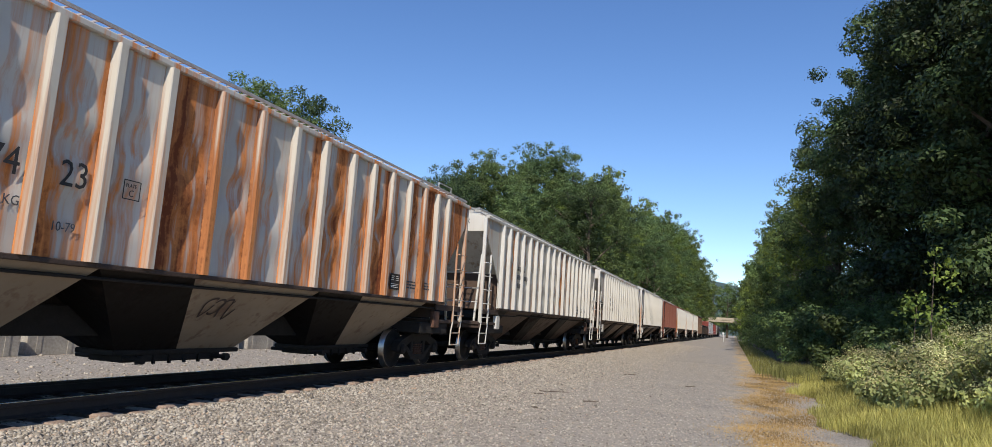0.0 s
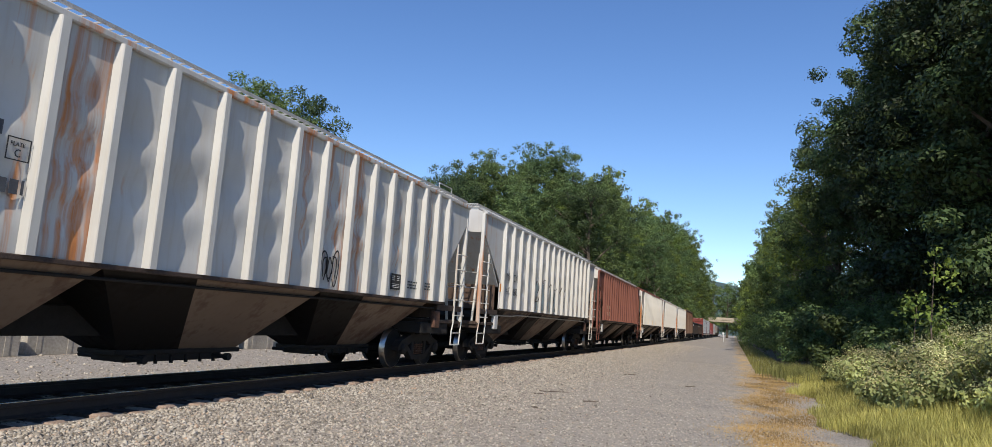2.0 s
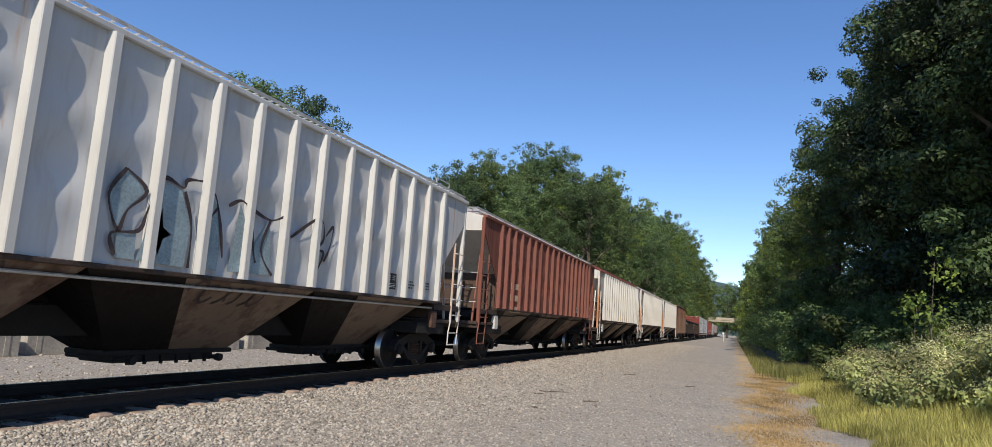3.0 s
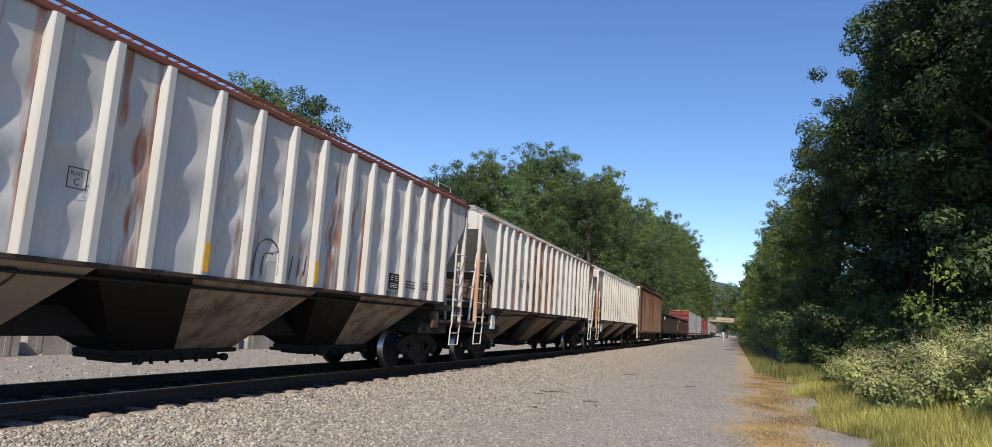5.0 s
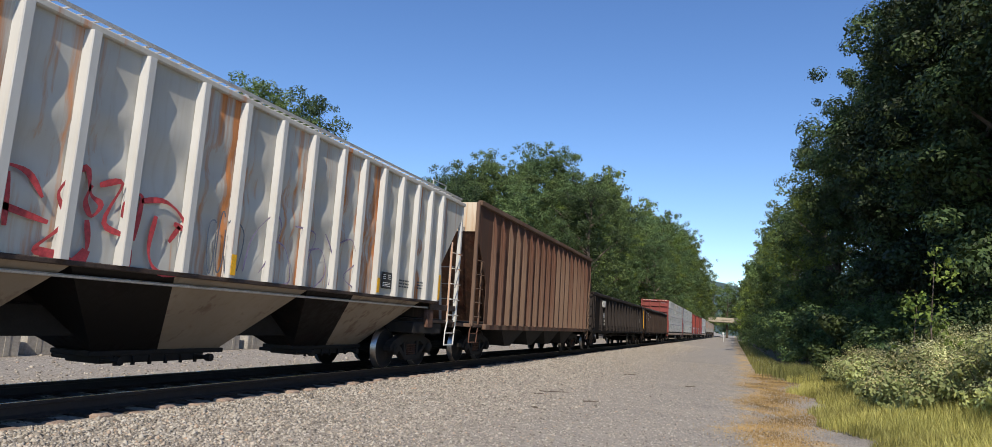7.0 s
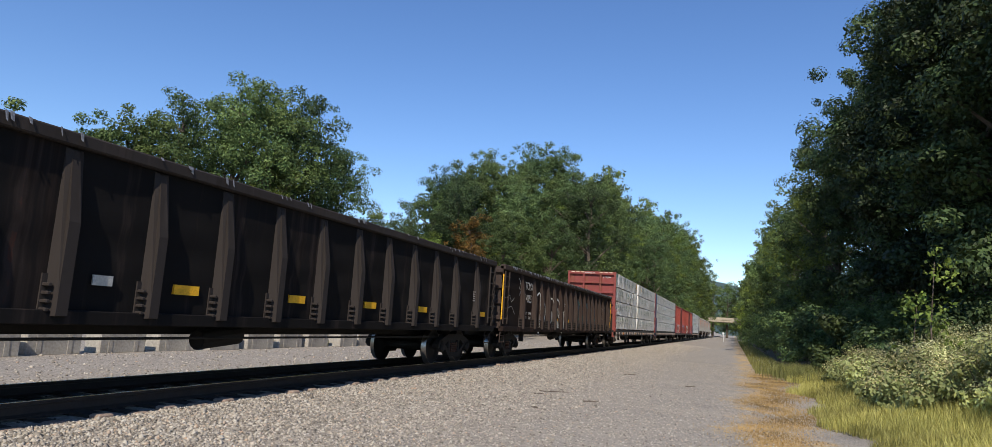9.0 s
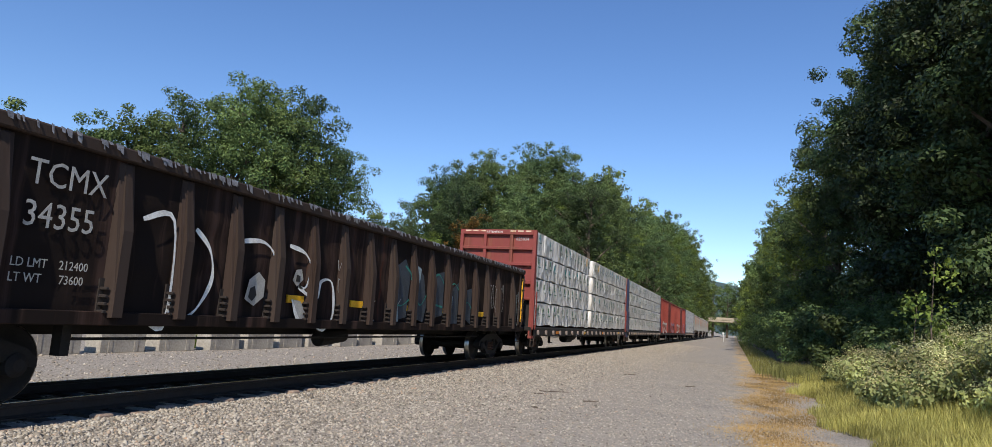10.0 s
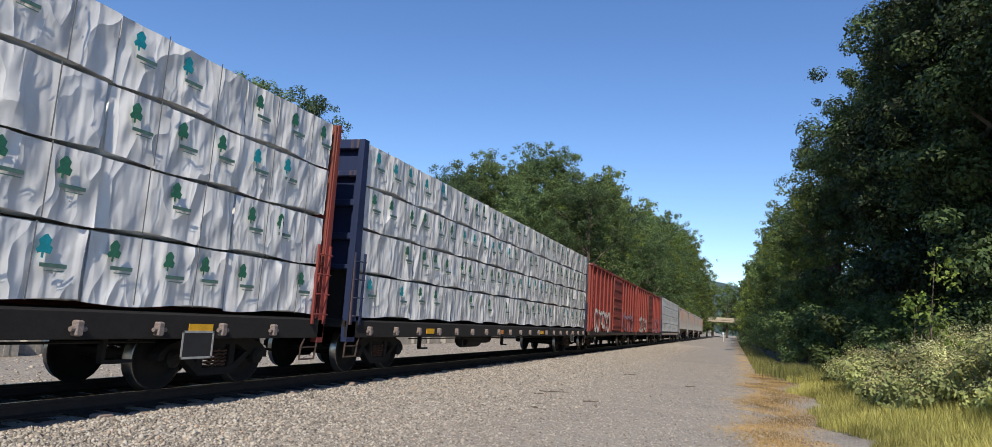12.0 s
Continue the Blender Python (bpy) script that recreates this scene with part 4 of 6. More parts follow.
        if way < 0:
            part("brake_wheel", Shape().lathe([(0.24, 0.0), (0.27, 0.02), (0.27, 0.05), (0.24, 0.06)], n=18).tube([(-0.25, 0.03, 0), (0.25, 0.03, 0)], 0.02, 5).tube([(0, 0.03, -0.25), (0, 0.03, 0.25)], 0.02, 5), M["under"], car, "hand brake wheel", pose(L - 0.45, -0.6, 2.05, 0, 0, 90))
    part("centre_sill", Shape().box(-0.15, L + 0.15, -0.32, 0.32, 0.72, 1.12, 0.02), M["under"], car)
    # Dark plates fill in the shade of the recesses between the bays.
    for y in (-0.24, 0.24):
        part("web_plate", Shape().box(1.6, 14.9, y - 0.02, y + 0.02, 0.76, sill - 0.05), M["low_dark"], car, "inner web plate painted dark for the recess's shade")
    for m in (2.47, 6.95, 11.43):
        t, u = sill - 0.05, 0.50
        # Each side sheet is one plane: sunlit part paler, shadowed part painted dark.
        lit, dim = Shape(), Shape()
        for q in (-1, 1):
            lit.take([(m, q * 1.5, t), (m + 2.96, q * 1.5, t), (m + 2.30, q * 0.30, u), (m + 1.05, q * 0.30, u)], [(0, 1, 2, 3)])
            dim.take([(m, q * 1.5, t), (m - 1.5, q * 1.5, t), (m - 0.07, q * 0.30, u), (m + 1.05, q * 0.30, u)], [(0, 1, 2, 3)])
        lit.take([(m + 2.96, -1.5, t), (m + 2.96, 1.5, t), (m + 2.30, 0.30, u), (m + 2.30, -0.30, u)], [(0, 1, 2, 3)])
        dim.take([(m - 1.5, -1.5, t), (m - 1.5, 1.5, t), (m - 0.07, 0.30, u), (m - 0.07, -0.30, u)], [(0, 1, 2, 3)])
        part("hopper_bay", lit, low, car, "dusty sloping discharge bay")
        part("bay_slope", dim, M["low_dark"], car, "sloping bay sheet painted dark for the shadow on it")
        c = m + 1.05
        g = Shape().box(c - 1.2, c + 1.35, -0.36, 0.36, u - 0.05, u + 0.02, 0.01).box(c - 1.0, c + 0.95, -0.32, 0.32, 0.34, u - 0.04, 0.015)
        for e in (-0.95, 0.75):
            g.tube([(c + e, -0.6, 0.40), (c + e, 0.6, 0.40)], 0.035, 8).tube([(c + e, -0.66, 0.40), (c + e, -0.57, 0.40)], 0.06, 8)
        for k in range(6):
            g.box(c - 0.75 + 0.3 * k - 0.02, c - 0.75 + 0.3 * k + 0.02, -0.36, -0.32, 0.31, 0.44)
        part("outlet_gate", g, M["under"], car, "dark outlet gate with shaft")
    part("train_line", Shape().tube([(1.2, -1.43, 1.40), (3.4, -1.43, 1.42), (4.0, -1.43, 1.46), (15.2, -1.43, 1.46)], 0.022, 6), M["galv"] if not deep else M["under"], car)
    truck(car, 1.55), truck(car, 15.05)
    coupler(car, -0.12, -1), coupler(car, L + 0.12, 1)
    if stripe:
        for k, h in stripe:
            x = line[k]
            part("reflector_strip", Shape().box(x - 0.048, x + 0.048, -half - 0.122, -half - 0.116, sill + 0.05, sill + 0.05 + h), M["yellow"], car, "yellow reflector strip")
    bars(car, 13.2, -half - 0.02, 1.98, 0.6, 3, M["ink"], seed=seed)
    bars(car, 14.1, -half - 0.02, 2.0, 0.5, 3, M["ink"], seed=seed + 1)
    board(car, 12.42, -half - 0.02, 1.78, 0.42, 0.34)
    return car


def open_hopper(start, paint, trim, label, seed):
    car = empty_car("open_hopper_car", start, label, "freight car")
    L, sill, half, eave = 16.3, 1.1, 1.5, 4.6
    for sg in (-1, 1):
        y = sg * half
        panels(car, paint, 1.3, 15.0, sill, eave, y, 17, seed, 0.02)
        for a, b in ((0.0, 1.3), (L, 15.0)):
            part("end_gusset", Shape().prism([(a, eave), (b, eave), (b, sill), (b + (a - b) * 0.25, sill), (b + (a - b) * 0.25, 2.3), (a, 3.7)], 1, y, y - sg * 0.03), paint, car)
        rib = shared(("openrib", sg), lambda: Shape().take([(-0.07, 0, sill), (0.07, 0, sill), (0.07, 0, eave - 0.1), (-0.07, 0, eave - 0.1), (-0.05, sg * 0.15, sill), (0.05, sg * 0.15, sill), (0.05, sg * 0.15, eave - 0.75), (-0.05, sg * 0.15, eave - 0.75), (0.03, sg * 0.02, eave - 0.12), (-0.03, sg * 0.02, eave - 0.12)],
                     [(0, 1, 5, 4), (1, 2, 8, 6, 5), (0, 4, 7, 9, 3), (4, 5, 6, 7), (7, 6, 8, 9), (3, 9, 8, 2)]).mesh("rib", trim))
        for i in range(18):
            part("rib", rib, None, car, at=pose(1.3 + 13.7 * i / 17, y, 0))
        part("top_chord", Shape().box(0, L, y - 0.08, y + 0.06, eave - 0.08, eave + 0.06, 0.015), trim, car)
        part("side_sill", Shape().box(0.9, 15.4, y - 0.08, y + 0.06, sill - 0.14, sill + 0.02, 0.01), trim, car)
    for e, way in ((0.0, 1), (L, -1)):
        part("end_panel", Shape().box(e - 0.015, e + 0.015, -1.5, 1.5, 3.75, eave), M["cream_rust"] if way > 0 else paint, car, "rust-stained pale end panel")
        part("slope_sheet", Shape().prism([(e, 3.75), (e + way * 2.2, 1.2), (e + way * 2.25, 1.25), (e + way * 0.06, 3.8)], 1, -1.48, 1.48), paint, car)
        for y in (-1.47, 1.47):
            part("corner_post", Shape().box(e - 0.05, e + 0.05, y - 0.05, y + 0.05, 1.05, eave, 0.01), trim, car)
            sg = -1 if y < 0 else 1
            xr = e + way * 0.55
            s = Shape().box(xr - 0.022, xr + 0.022, y - 0.02, y + 0.02, 1.1, 3.3)
            for z in (1.32, 1.72, 2.12, 2.52, 2.92):
                s.tube([(e, y + sg * 0.08, z), (xr, y + sg * 0.08, z)], 0.013, 5)
            part("corner_ladder", s, trim, car)
            stirrup(car, min(e, xr), max(e, xr), y, 1.1, 0.5, trim)
        part("end_platform", Shape().box(min(e - way * 0.1, e + way * 1.6), max(e - way * 0.1, e + way * 1.6), -1.48, 1.48, 1.02, 1.12, 0.012), trim, car)
    part("floor", Shape().box(1.6, 14.7, -1.45, 1.45, 1.0, 1.15), M["under"], car)
    part("centre_sill", Shape().box(-0.15, L + 0.15, -0.32, 0.32, 0.72, 1.05, 0.02), M["under"], car)
    for c in (4.2, 6.9, 9.4, 12.1):
        top = [(c - 1.3, -1.4, 1.0), (c + 1.3, -1.4, 1.0), (c + 1.3, 1.4, 1.0), (c - 1.3, 1.4, 1.0)]
        bot = [(c - 0.3, -1.2, 0.42), (c + 0.3, -1.2, 0.42), (c + 0.3, 1.2, 0.42), (c - 0.3, 1.2, 0.42)]
        part("discharge_bay", Shape().take(top + bot, [(0, 1, 5, 4), (1, 2, 6, 5), (2, 3, 7, 6), (3, 0, 4, 7), (4, 5, 6, 7)]), M["under"], car)
    truck(car, 1.55), truck(car, 14.75)
    coupler(car, -0.12, -1), coupler(car, L + 0.12, 1)
    return car


def gondola(start, L, paint, trim, label, seed, line, top=3.0, rough_top=0):
    car = empty_car("gondola_car", start, label, "freight car")
    half, low = 1.42, 1.02
    for sg in (-1, 1):
        y = sg * half
        panels(car, paint, 0.05, L - 0.05, low, top, y, len(line) + 1, seed, 0.025, at=[0.05] + line + [L - 0.05])
        rib = shared(("gonrib", trim.name, sg), lambda: Shape().take([(-0.11, 0, low - 0.02), (0.11, 0, low - 0.02), (0.11, 0, top - 0.12), (-0.11, 0, top - 0.12), (-0.07, sg * 0.17, low), (0.07, sg * 0.17, low), (0.07, sg * 0.17, low + 0.18), (-0.07, sg * 0.17, low + 0.18), (0.07, sg * 0.17, top - 0.95), (-0.07, sg * 0.17, top - 0.95), (0.045, sg * 0.03, top - 0.14), (-0.045, sg * 0.03, top - 0.14)],
                     [(0, 1, 5, 4), (4, 5, 6, 7), (7, 6, 8, 9), (9, 8, 10, 11), (1, 2, 10, 8, 6, 5), (0, 4, 7, 9, 11, 3), (3, 11, 10, 2)]).mesh("rib", trim))
        bolts = shared(("bolt", sg), lambda: (lambda s: [s.box(-0.16, -0.11, sg * 0.0, sg * 0.12, low + 0.04 + 0.09 * k, low + 0.08 + 0.09 * k, 0.008) for k in range(4)] and s)(Shape()).box(-0.17, -0.10, 0, sg * 0.02, low - 0.04, low + 0.45).mesh("bolt", trim))
        for x in line:
            r = part("rib", rib, None, car, at=pose(x, y, 0))
            part("gusset", bolts, None, r)
        part("top_chord", Shape().box(0, L, y - 0.09, y + 0.09, top - 0.10, top + 0.06, 0.02), trim, car, "battered top rail")
        part("side_sill", Shape().box(0, L, y - 0.1, y + 0.04, low - 0.10, low + 0.06, 0.01), paint, car)
        if rough_top:
            rng = random.Random(seed + sg)
            s = Shape()
            for k in range(rough_top):
                x = L - 0.3 - (L - 1.0) * rng.random() ** 1.3
                w, h = rng.uniform(0.02, 0.09), rng.uniform(0.03, 0.13)
                yy = y + sg * 0.10
                s.take([(x, yy, top + 0.07), (x + w, yy, top + 0.06), (x + w * 0.8, yy + sg * 0.03, top + 0.06 - h), (x + w * 0.2, yy + sg * 0.02, top + 0.05 - h * 0.7)], [(0, 1, 2, 3)])
            part("torn_liner", s, M["foil"], car, "torn shiny liner edge")
    for e, way in ((0.0, 1), (L, -1)):
        s = Shape().box(e, e + way * 0.06, -1.44, 1.44, low, top)
        for z in (1.35, 1.85, 2.35, 2.85):
            s.box(e - way * 0.09, e, -1.44, 1.44, z - 0.07, z + 0.07, 0.02)
        part("end_wall", s, trim, car, "corrugated end wall")
        ladder(car, e + way * 0.10, e + way * 0.52, -half - 0.07, 1.15, 2.85, 5, trim)
        stirrup(car, min(e + way * 0.1, e + way * 0.5), max(e + way * 0.1, e + way * 0.5), -half - 0.02, 1.0, 0.42, trim)
    part("floor", Shape().box(0.05, L - 0.05, -1.4, 1.4, 1.0, 1.1), M["under"], car)
    part("centre_sill", Shape().box(-0.2, L + 0.2, -0.32, 0.32, 0.74, 1.0, 0.02), M["under"], car)
    part("brake_rod", Shape().tube([(3.4, -1.1, 0.74), (L - 3.4, -1.1, 0.74)], 0.02, 5).box(3.3, 3.42, -1.2, -1.05, 0.55, 1.0), M["under"], car)
    part("brake_tank", Shape().tube([(L * 0.45, -0.7, 0.68), (L * 0.45 + 0.9, -0.7, 0.76)], 0.15, 12), M["under"], car)
    truck(car, 2.0), truck(car, L - 2.0)
    coupler(car, -0.12, -1), coupler(car, L + 0.12, 1)
    for i in (4, 6, 8, 10, 13):
        x = line[i] + 0.42
        part("reflector", Shape().box(x, x + 0.45, -half - 0.026, -half + 0.01, low + 0.32, low + 0.45), M["yellow"], car, "yellow reflector strip")
    return car


def lumber_pack(start, x, y0, y1, z, w, h, seed):
    """A wrapped pack: sagging white plastic sheet round sawn boards, with printed marks."""
    rng = random.Random(seed)
    near = y0 < 0
    s = Shape()
    yo = y0 if near else y1
    sg = -1 if near else 1
    cols, rows = 26, 7
    folds = [(rng.uniform(0, 1), rng.uniform(0.012, 0.04), rng.uniform(-1.3, 1.3), rng.uniform(0.02, 0.06)) for _ in range(9)] + [(rng.choice((0.04, 0.5, 0.96)) + rng.uniform(-0.06, 0.06), rng.uniform(0.01, 0.03), rng.uniform(-0.12, 0.12), rng.uniform(0.03, 0.08)) for _ in range(6)]
    vs = []
    for i in range(cols + 1):
        for j in range(rows + 1):
            u, v = i / cols, j / rows
            d = 0.0
            for c, wd, sl, a in folds:
                q = (u - c - sl * (v - 0.5) * 0.6) / wd
                d += a * math.exp(-q * q) * (1 if c > 0.4 else -0.6)
            d *= 0.42
            zz = z + 0.022 + (h - 0.06) * v - (0.03 * math.sin(3.1 * u * 2 + seed) if j == 0 else 0)
            vs.append((x + 0.012 + (w - 0.024) * u, yo + sg * (d - 0.01), zz))
    m = rows + 1
    s.take(vs, [(i * m + j, (i + 1) * m + j, (i + 1) * m + j + 1, i * m + j + 1) for i in range(cols) for j in range(rows)])
    s.box(x + 0.012, x + w - 0.012, y0 + (0.06 if near else 0.005), y1 - (0.005 if near else 0.06), z + 0.03, z + h - 0.02, 0.02)
    me = smooth_heading(s.mesh("lumber_pack", M["wrap"]))
    ob = tagged(new("lumber_pack", me), "white plastic-wrapped lumber pack stacked on a flatcar", "lumber pack", "wrapped lumber packs")
    LOADS.append((ob, start))
    if near:
        k = max(1, round(w / 0.78))
        mk, ln = Shape(), Shape()
        yy = y0 - 0.042
        for i in range(k):
            a = x + w * (i + rng.uniform(0.15, 0.5)) / k
            if rng.random() < 0.15:
                continue
            zz = z + h * rng.uniform(0.50, 0.60)
            mk.take([(a + 1.45 * p, yy, zz + 1.45 * q) for p, q in ((0.03, 0), (0.05, 0), (0.05, 0.04), (0.1, 0.03), (0.115, 0.08), (0.09, 0.10), (0.10, 0.14), (0.06, 0.18), (0.035, 0.17), (0.0, 0.13), (0.01, 0.09), (-0.015, 0.06), (0.0, 0.03), (0.03, 0.04))], [tuple(range(14))])
            ln.box(a + 0.04, a + 0.36, yy - 0.001, yy, zz - 0.095, zz - 0.05)
            ln.box(a + 0.10, a + 0.34, yy - 0.001, yy, zz - 0.135, zz - 0.123)
        if not mk.v:
            return ob
        tagged(part("printed_mark", mk, M["mark"] if seed % 7 > 1 else M["mark_teal"], ob, "green printed tree-like mark"), kind="stuff")
        tagged(part("printed_line", ln, M["mark_dark"], ob), kind="stuff")
    strap = Shape()
    for q in (0.3, 0.72):
        strap.box(x + w * q - 0.008, x + w * q + 0.008, yo + sg * 0.044, yo + sg * 0.047, z + 0.02, z + h - 0.02)
    tagged(part("strap", strap, M["strap"], ob), kind="stuff")
    return ob


def centrebeam(start, L, paint, label, seed, groups):
    car = empty_car("centrebeam_flatcar", start, label, "freight car")
    deck, top, half = 1.10, 4.66, 1.50
    part("deck", Shape().box(0, L, -half, half, deck - 0.16, deck, 0.02), M["under"], car)
    part("side_sill", Shape().box(0, L, -half - 0.02, -half + 0.05, deck - 0.34, deck - 0.02, 0.01).box(0, L, half - 0.05, half + 0.02, deck - 0.34, deck - 0.02, 0.01), M["under"], car)
    part("centre_sill", Shape().box(-0.2, L + 0.2, -0.35, 0.35, 0.74, deck - 0.16, 0.02), M["under"], car)
    part("centre_beam", Shape().box(0.4, L - 0.4, -0.05, 0.05, deck, top - 0.1).box(0.3, L - 0.3, -0.2, 0.2, top - 0.12, top, 0.02), paint, car)
    for e, way in ((0.0, 1), (L, -1)):
        b = part("bulkhead", Shape().box(e + way * 0.14, e + way * 0.18, -half, half, deck + 0.95, top - 0.02), paint, car, "painted end bulkhead")
        # Dark sheet added in the bulkhead's open foot to stand for its deep shade.
        part("bulkhead_web", Shape().box(e + way * 0.20, e + way * 0.23, -half + 0.1, half - 0.1, deck - 0.1, deck + 0.96), M["under"], b)
        for y in (-half, half):
            sg = -1 if y < 0 else 1
            wd = 1.0 if way > 0 else 0.6
            s = Shape().prism([(e + way * 0.0, deck - 0.42), (e + way * 0.30 * wd, deck - 0.42), (e + way * 0.20 * wd, top), (e + way * 0.03, top)], 1, y - sg * 0.11, y + sg * 0.02)
            part("bulkhead_post", s, paint, b)
        for z, hh in ((top - 0.10, 0.10), (top - 0.70, 0.06), (top - 1.28, 0.07), (top - 1.95, 0.07), (top - 2.55, 0.05)):
            part("bulkhead_beam", Shape().box(min(e, e + way * 0.14), max(e, e + way * 0.14), -half + 0.1, half - 0.1, z - hh, z + hh, 0.02), paint, b)
        for y in (-0.55, 0.5):
            part("bulkhead_stay", Shape().box(min(e + way * 0.01, e + way * 0.13), max(e + way * 0.01, e + way * 0.13), y - 0.06, y + 0.06, deck + 0.95, top - 0.1, 0.01), paint, b)
        ladder(car, e + way * 0.05, e + way * 0.40, -half - 0.04, deck - 0.1, deck + 1.3, 4, paint)
        stirrup(car, min(e + way * 0.1, e + way * 0.5), max(e + way * 0.1, e + way * 0.5), -half, deck - 0.3, 0.4, M["sill"])
    hooks = shared("winch", lambda: Shape().box(-0.05, 0.05, -0.10, 0.0, 0.80, 0.98, 0.015).tube([(-0.1, -0.06, 0.88), (0.1, -0.06, 0.88)], 0.03, 6).mesh("winch", M["winch"]))
    for i in range(int(L / 1.15)):
        part("winch", hooks, None, car, at=pose(0.8 + 1.15 * i, -half, 0))
    for k, q in enumerate((0.16, 0.4, 0.62, 0.86)):
        part("reflector", Shape().box(L * q, L * q + 0.45, -half - 0.026, -half - 0.02, 0.84, 0.96), M["yellow"] if (k + seed) % 2 else M["orange"], car)
    truck(car, 2.1), truck(car, L - 2.1)
    coupler(car, -0.12, -1), coupler(car, L + 0.12, 1)
    part("brake_tank", Shape().tube([(L * 0.33, -0.9, 0.62), (L * 0.33 + 1.2, -0.9, 0.62)], 0.21, 12), M["under"], car)
    part("brake_cylinder", Shape().tube([(L * 0.33 + 1.7, -0.8, 0.66), (L * 0.33 + 2.5, -0.8, 0.66)], 0.15, 10), M["under"], car)
    part("brake_rod", Shape().tube([(3.4, -1.15, 0.70), (L - 3.4, -1.15, 0.70)], 0.018, 5), M["under"], car)
    for x in (4.0, L * 0.33 - 0.6, L * 0.33 + 3.0, L - 4.2):
        part("rod_hanger", Shape().box(x - 0.03, x + 0.03, -1.2, -1.1, 0.46, 0.9, 0.01).box(x - 0.03, x + 0.45, -1.18, -1.12, 0.44, 0.48), M["under"], car)
    plate = part("data_plate", Shape().box(L - 3.3, L - 2.75, -half - 0.028, -half - 0.02, 0.50, 0.86), M["black"], car)
    part("plate_rim", Shape().box(L - 3.32, L - 2.73, -half - 0.032, -half - 0.026, 0.84, 0.87).box(L - 3.32, L - 2.73, -half - 0.032, -half - 0.026, 0.49, 0.52).box(L - 3.32, L - 3.29, -half - 0.032, -half - 0.026, 0.49, 0.87).box(L - 2.76, L - 2.73, -half - 0.032, -half - 0.026, 0.49, 0.87), M["galv"], plate)
    rng = random.Random(seed)
    h = (top - deck - 0.05) / 4
    n = 0
    for side in (-1, 1):
        for lay in range(4):
            for x0, x1, count in groups:
                w = (x1 - x0) / count
                for k in range(count):
                    y0, y1 = (-half + 0.02, -0.08) if side < 0 else (0.08, half - 0.02)
                    slip = rng.uniform(-0.03, 0.03) if k else 0.0
                    lumber_pack(start, x0 + w * k + slip, y0, y1, deck + 0.055 + lay * h, w - 0.02, h, seed * 1000 + n)
                    n += 1
    return car


def boxcar(start, paint, trim, label, seed):
    car = empty_car("boxcar", start, label, "freight car")
    L, low, eave, half = 16.9, 0.98, 4.45, 1.48
    for sg in (-1, 1):
        y = sg * half
        panels(car, paint, 0, L, low, eave, y, 14, seed, 0.02)
        post = shared(("boxpost", paint.name), lambda: Shape().box(-0.06, 0.06, -0.09, 0, low + 0.02, eave - 0.08, 0.015).mesh("side_post", paint))
        for i in range(15):
            x = 0.25 + (L - 0.5) * i / 14
            if 6.8 < x < 10.1 and sg < 0:
                continue
            part("side_post", post, None, car, at=pose(x, y, 0, 0, 0, 0 if sg < 0 else 180))
        d = part("door", Shape().box(6.9, 10.0, y + sg * 0.03, y + sg * 0.09, low + 0.1, eave - 0.15, 0.01), paint, car, "sliding door")
        for k in range(6):
            z = low + 0.35 + k * 0.55
            part("door_ridge", Shape().box(6.95, 9.95, y + sg * 0.09, y + sg * 0.13, z, z + 0.12, 0.02), paint, d)
        part("side_sill", Shape().box(0, L, y - 0.05, y + 0.05, low - 0.2, low + 0.03, 0.01), trim, car)
        part("top_chord", Shape().box(-0.05, L + 0.05, y - 0.09, y + 0.06, eave - 0.1, eave + 0.02, 0.015), paint, car)
    part("roof", Shape().prism([(-1.5, eave), (0, eave + 0.18), (1.5, eave), (1.5, eave - 0.05), (-1.5, eave - 0.05)], 0, -0.03, L + 0.03), M["galv"], car)
    for e, way in ((0.0, 1), (L, -1)):
        s = Shape().box(min(e, e + way * 0.05), max(e, e + way * 0.05), -half, half, low, eave)
        for k in range(8):
            z = low + 0.25 + k * 0.42
            s.box(min(e - way * 0.07, e), max(e - way * 0.07, e), -1.35, 1.35, z - 0.1, z + 0.1, 0.04)
        part("end_wall", s, paint, car, "ribbed end wall")
        ladder(car, e + way * 0.1, e + way * 0.5, -half - 0.1, 1.1, 3.9, 8, paint)
    part("centre_sill", Shape().box(-0.2, L + 0.2, -0.35, 0.35, 0.6, low, 0.02), M["under"], car)
    scrawl(car, 0.9, -half - 0.097, 1.05, 4.6, 1.1, M["white"], seed, 0.10, 6)
    scrawl(car, 10.6, -half - 0.097, 1.05, 4.6, 1.2, M["spray_mauve"], seed + 3, 0.09, 5)
    truck(car, 2.2), truck(car, L - 2.2)
    coupler(car, -0.12, -1), coupler(car, L + 0.12, 1)
    return car


# ---- paints of the cars ----
M["black"] = plain("black_stencil", (0.02, 0.02, 0.022), 0.6)
M["ink"] = plain("grey_stencil", (0.06, 0.065, 0.075), 0.7)
# Rusty sills; its dark tone also serves as shade on the end beams.
M["sill"] = plain("rusty_sill_and_beam_shade", (0.05, 0.032, 0.024), 0.85, vary=0.5)
M["galv"] = plain("galvanised_steel", (0.48, 0.47, 0.45), 0.5, 0.4, vary=0.25)
M["foil"] = plain("torn_foil", (0.26, 0.25, 0.245), 0.4, 0.5, vary=0.5)
M["orange"] = plain("orange_reflector", (0.65, 0.22, 0.03), 0.5)
M["winch"] = plain("winch_iron", (0.22, 0.18, 0.16), 0.7, 0.3, vary=0.5)
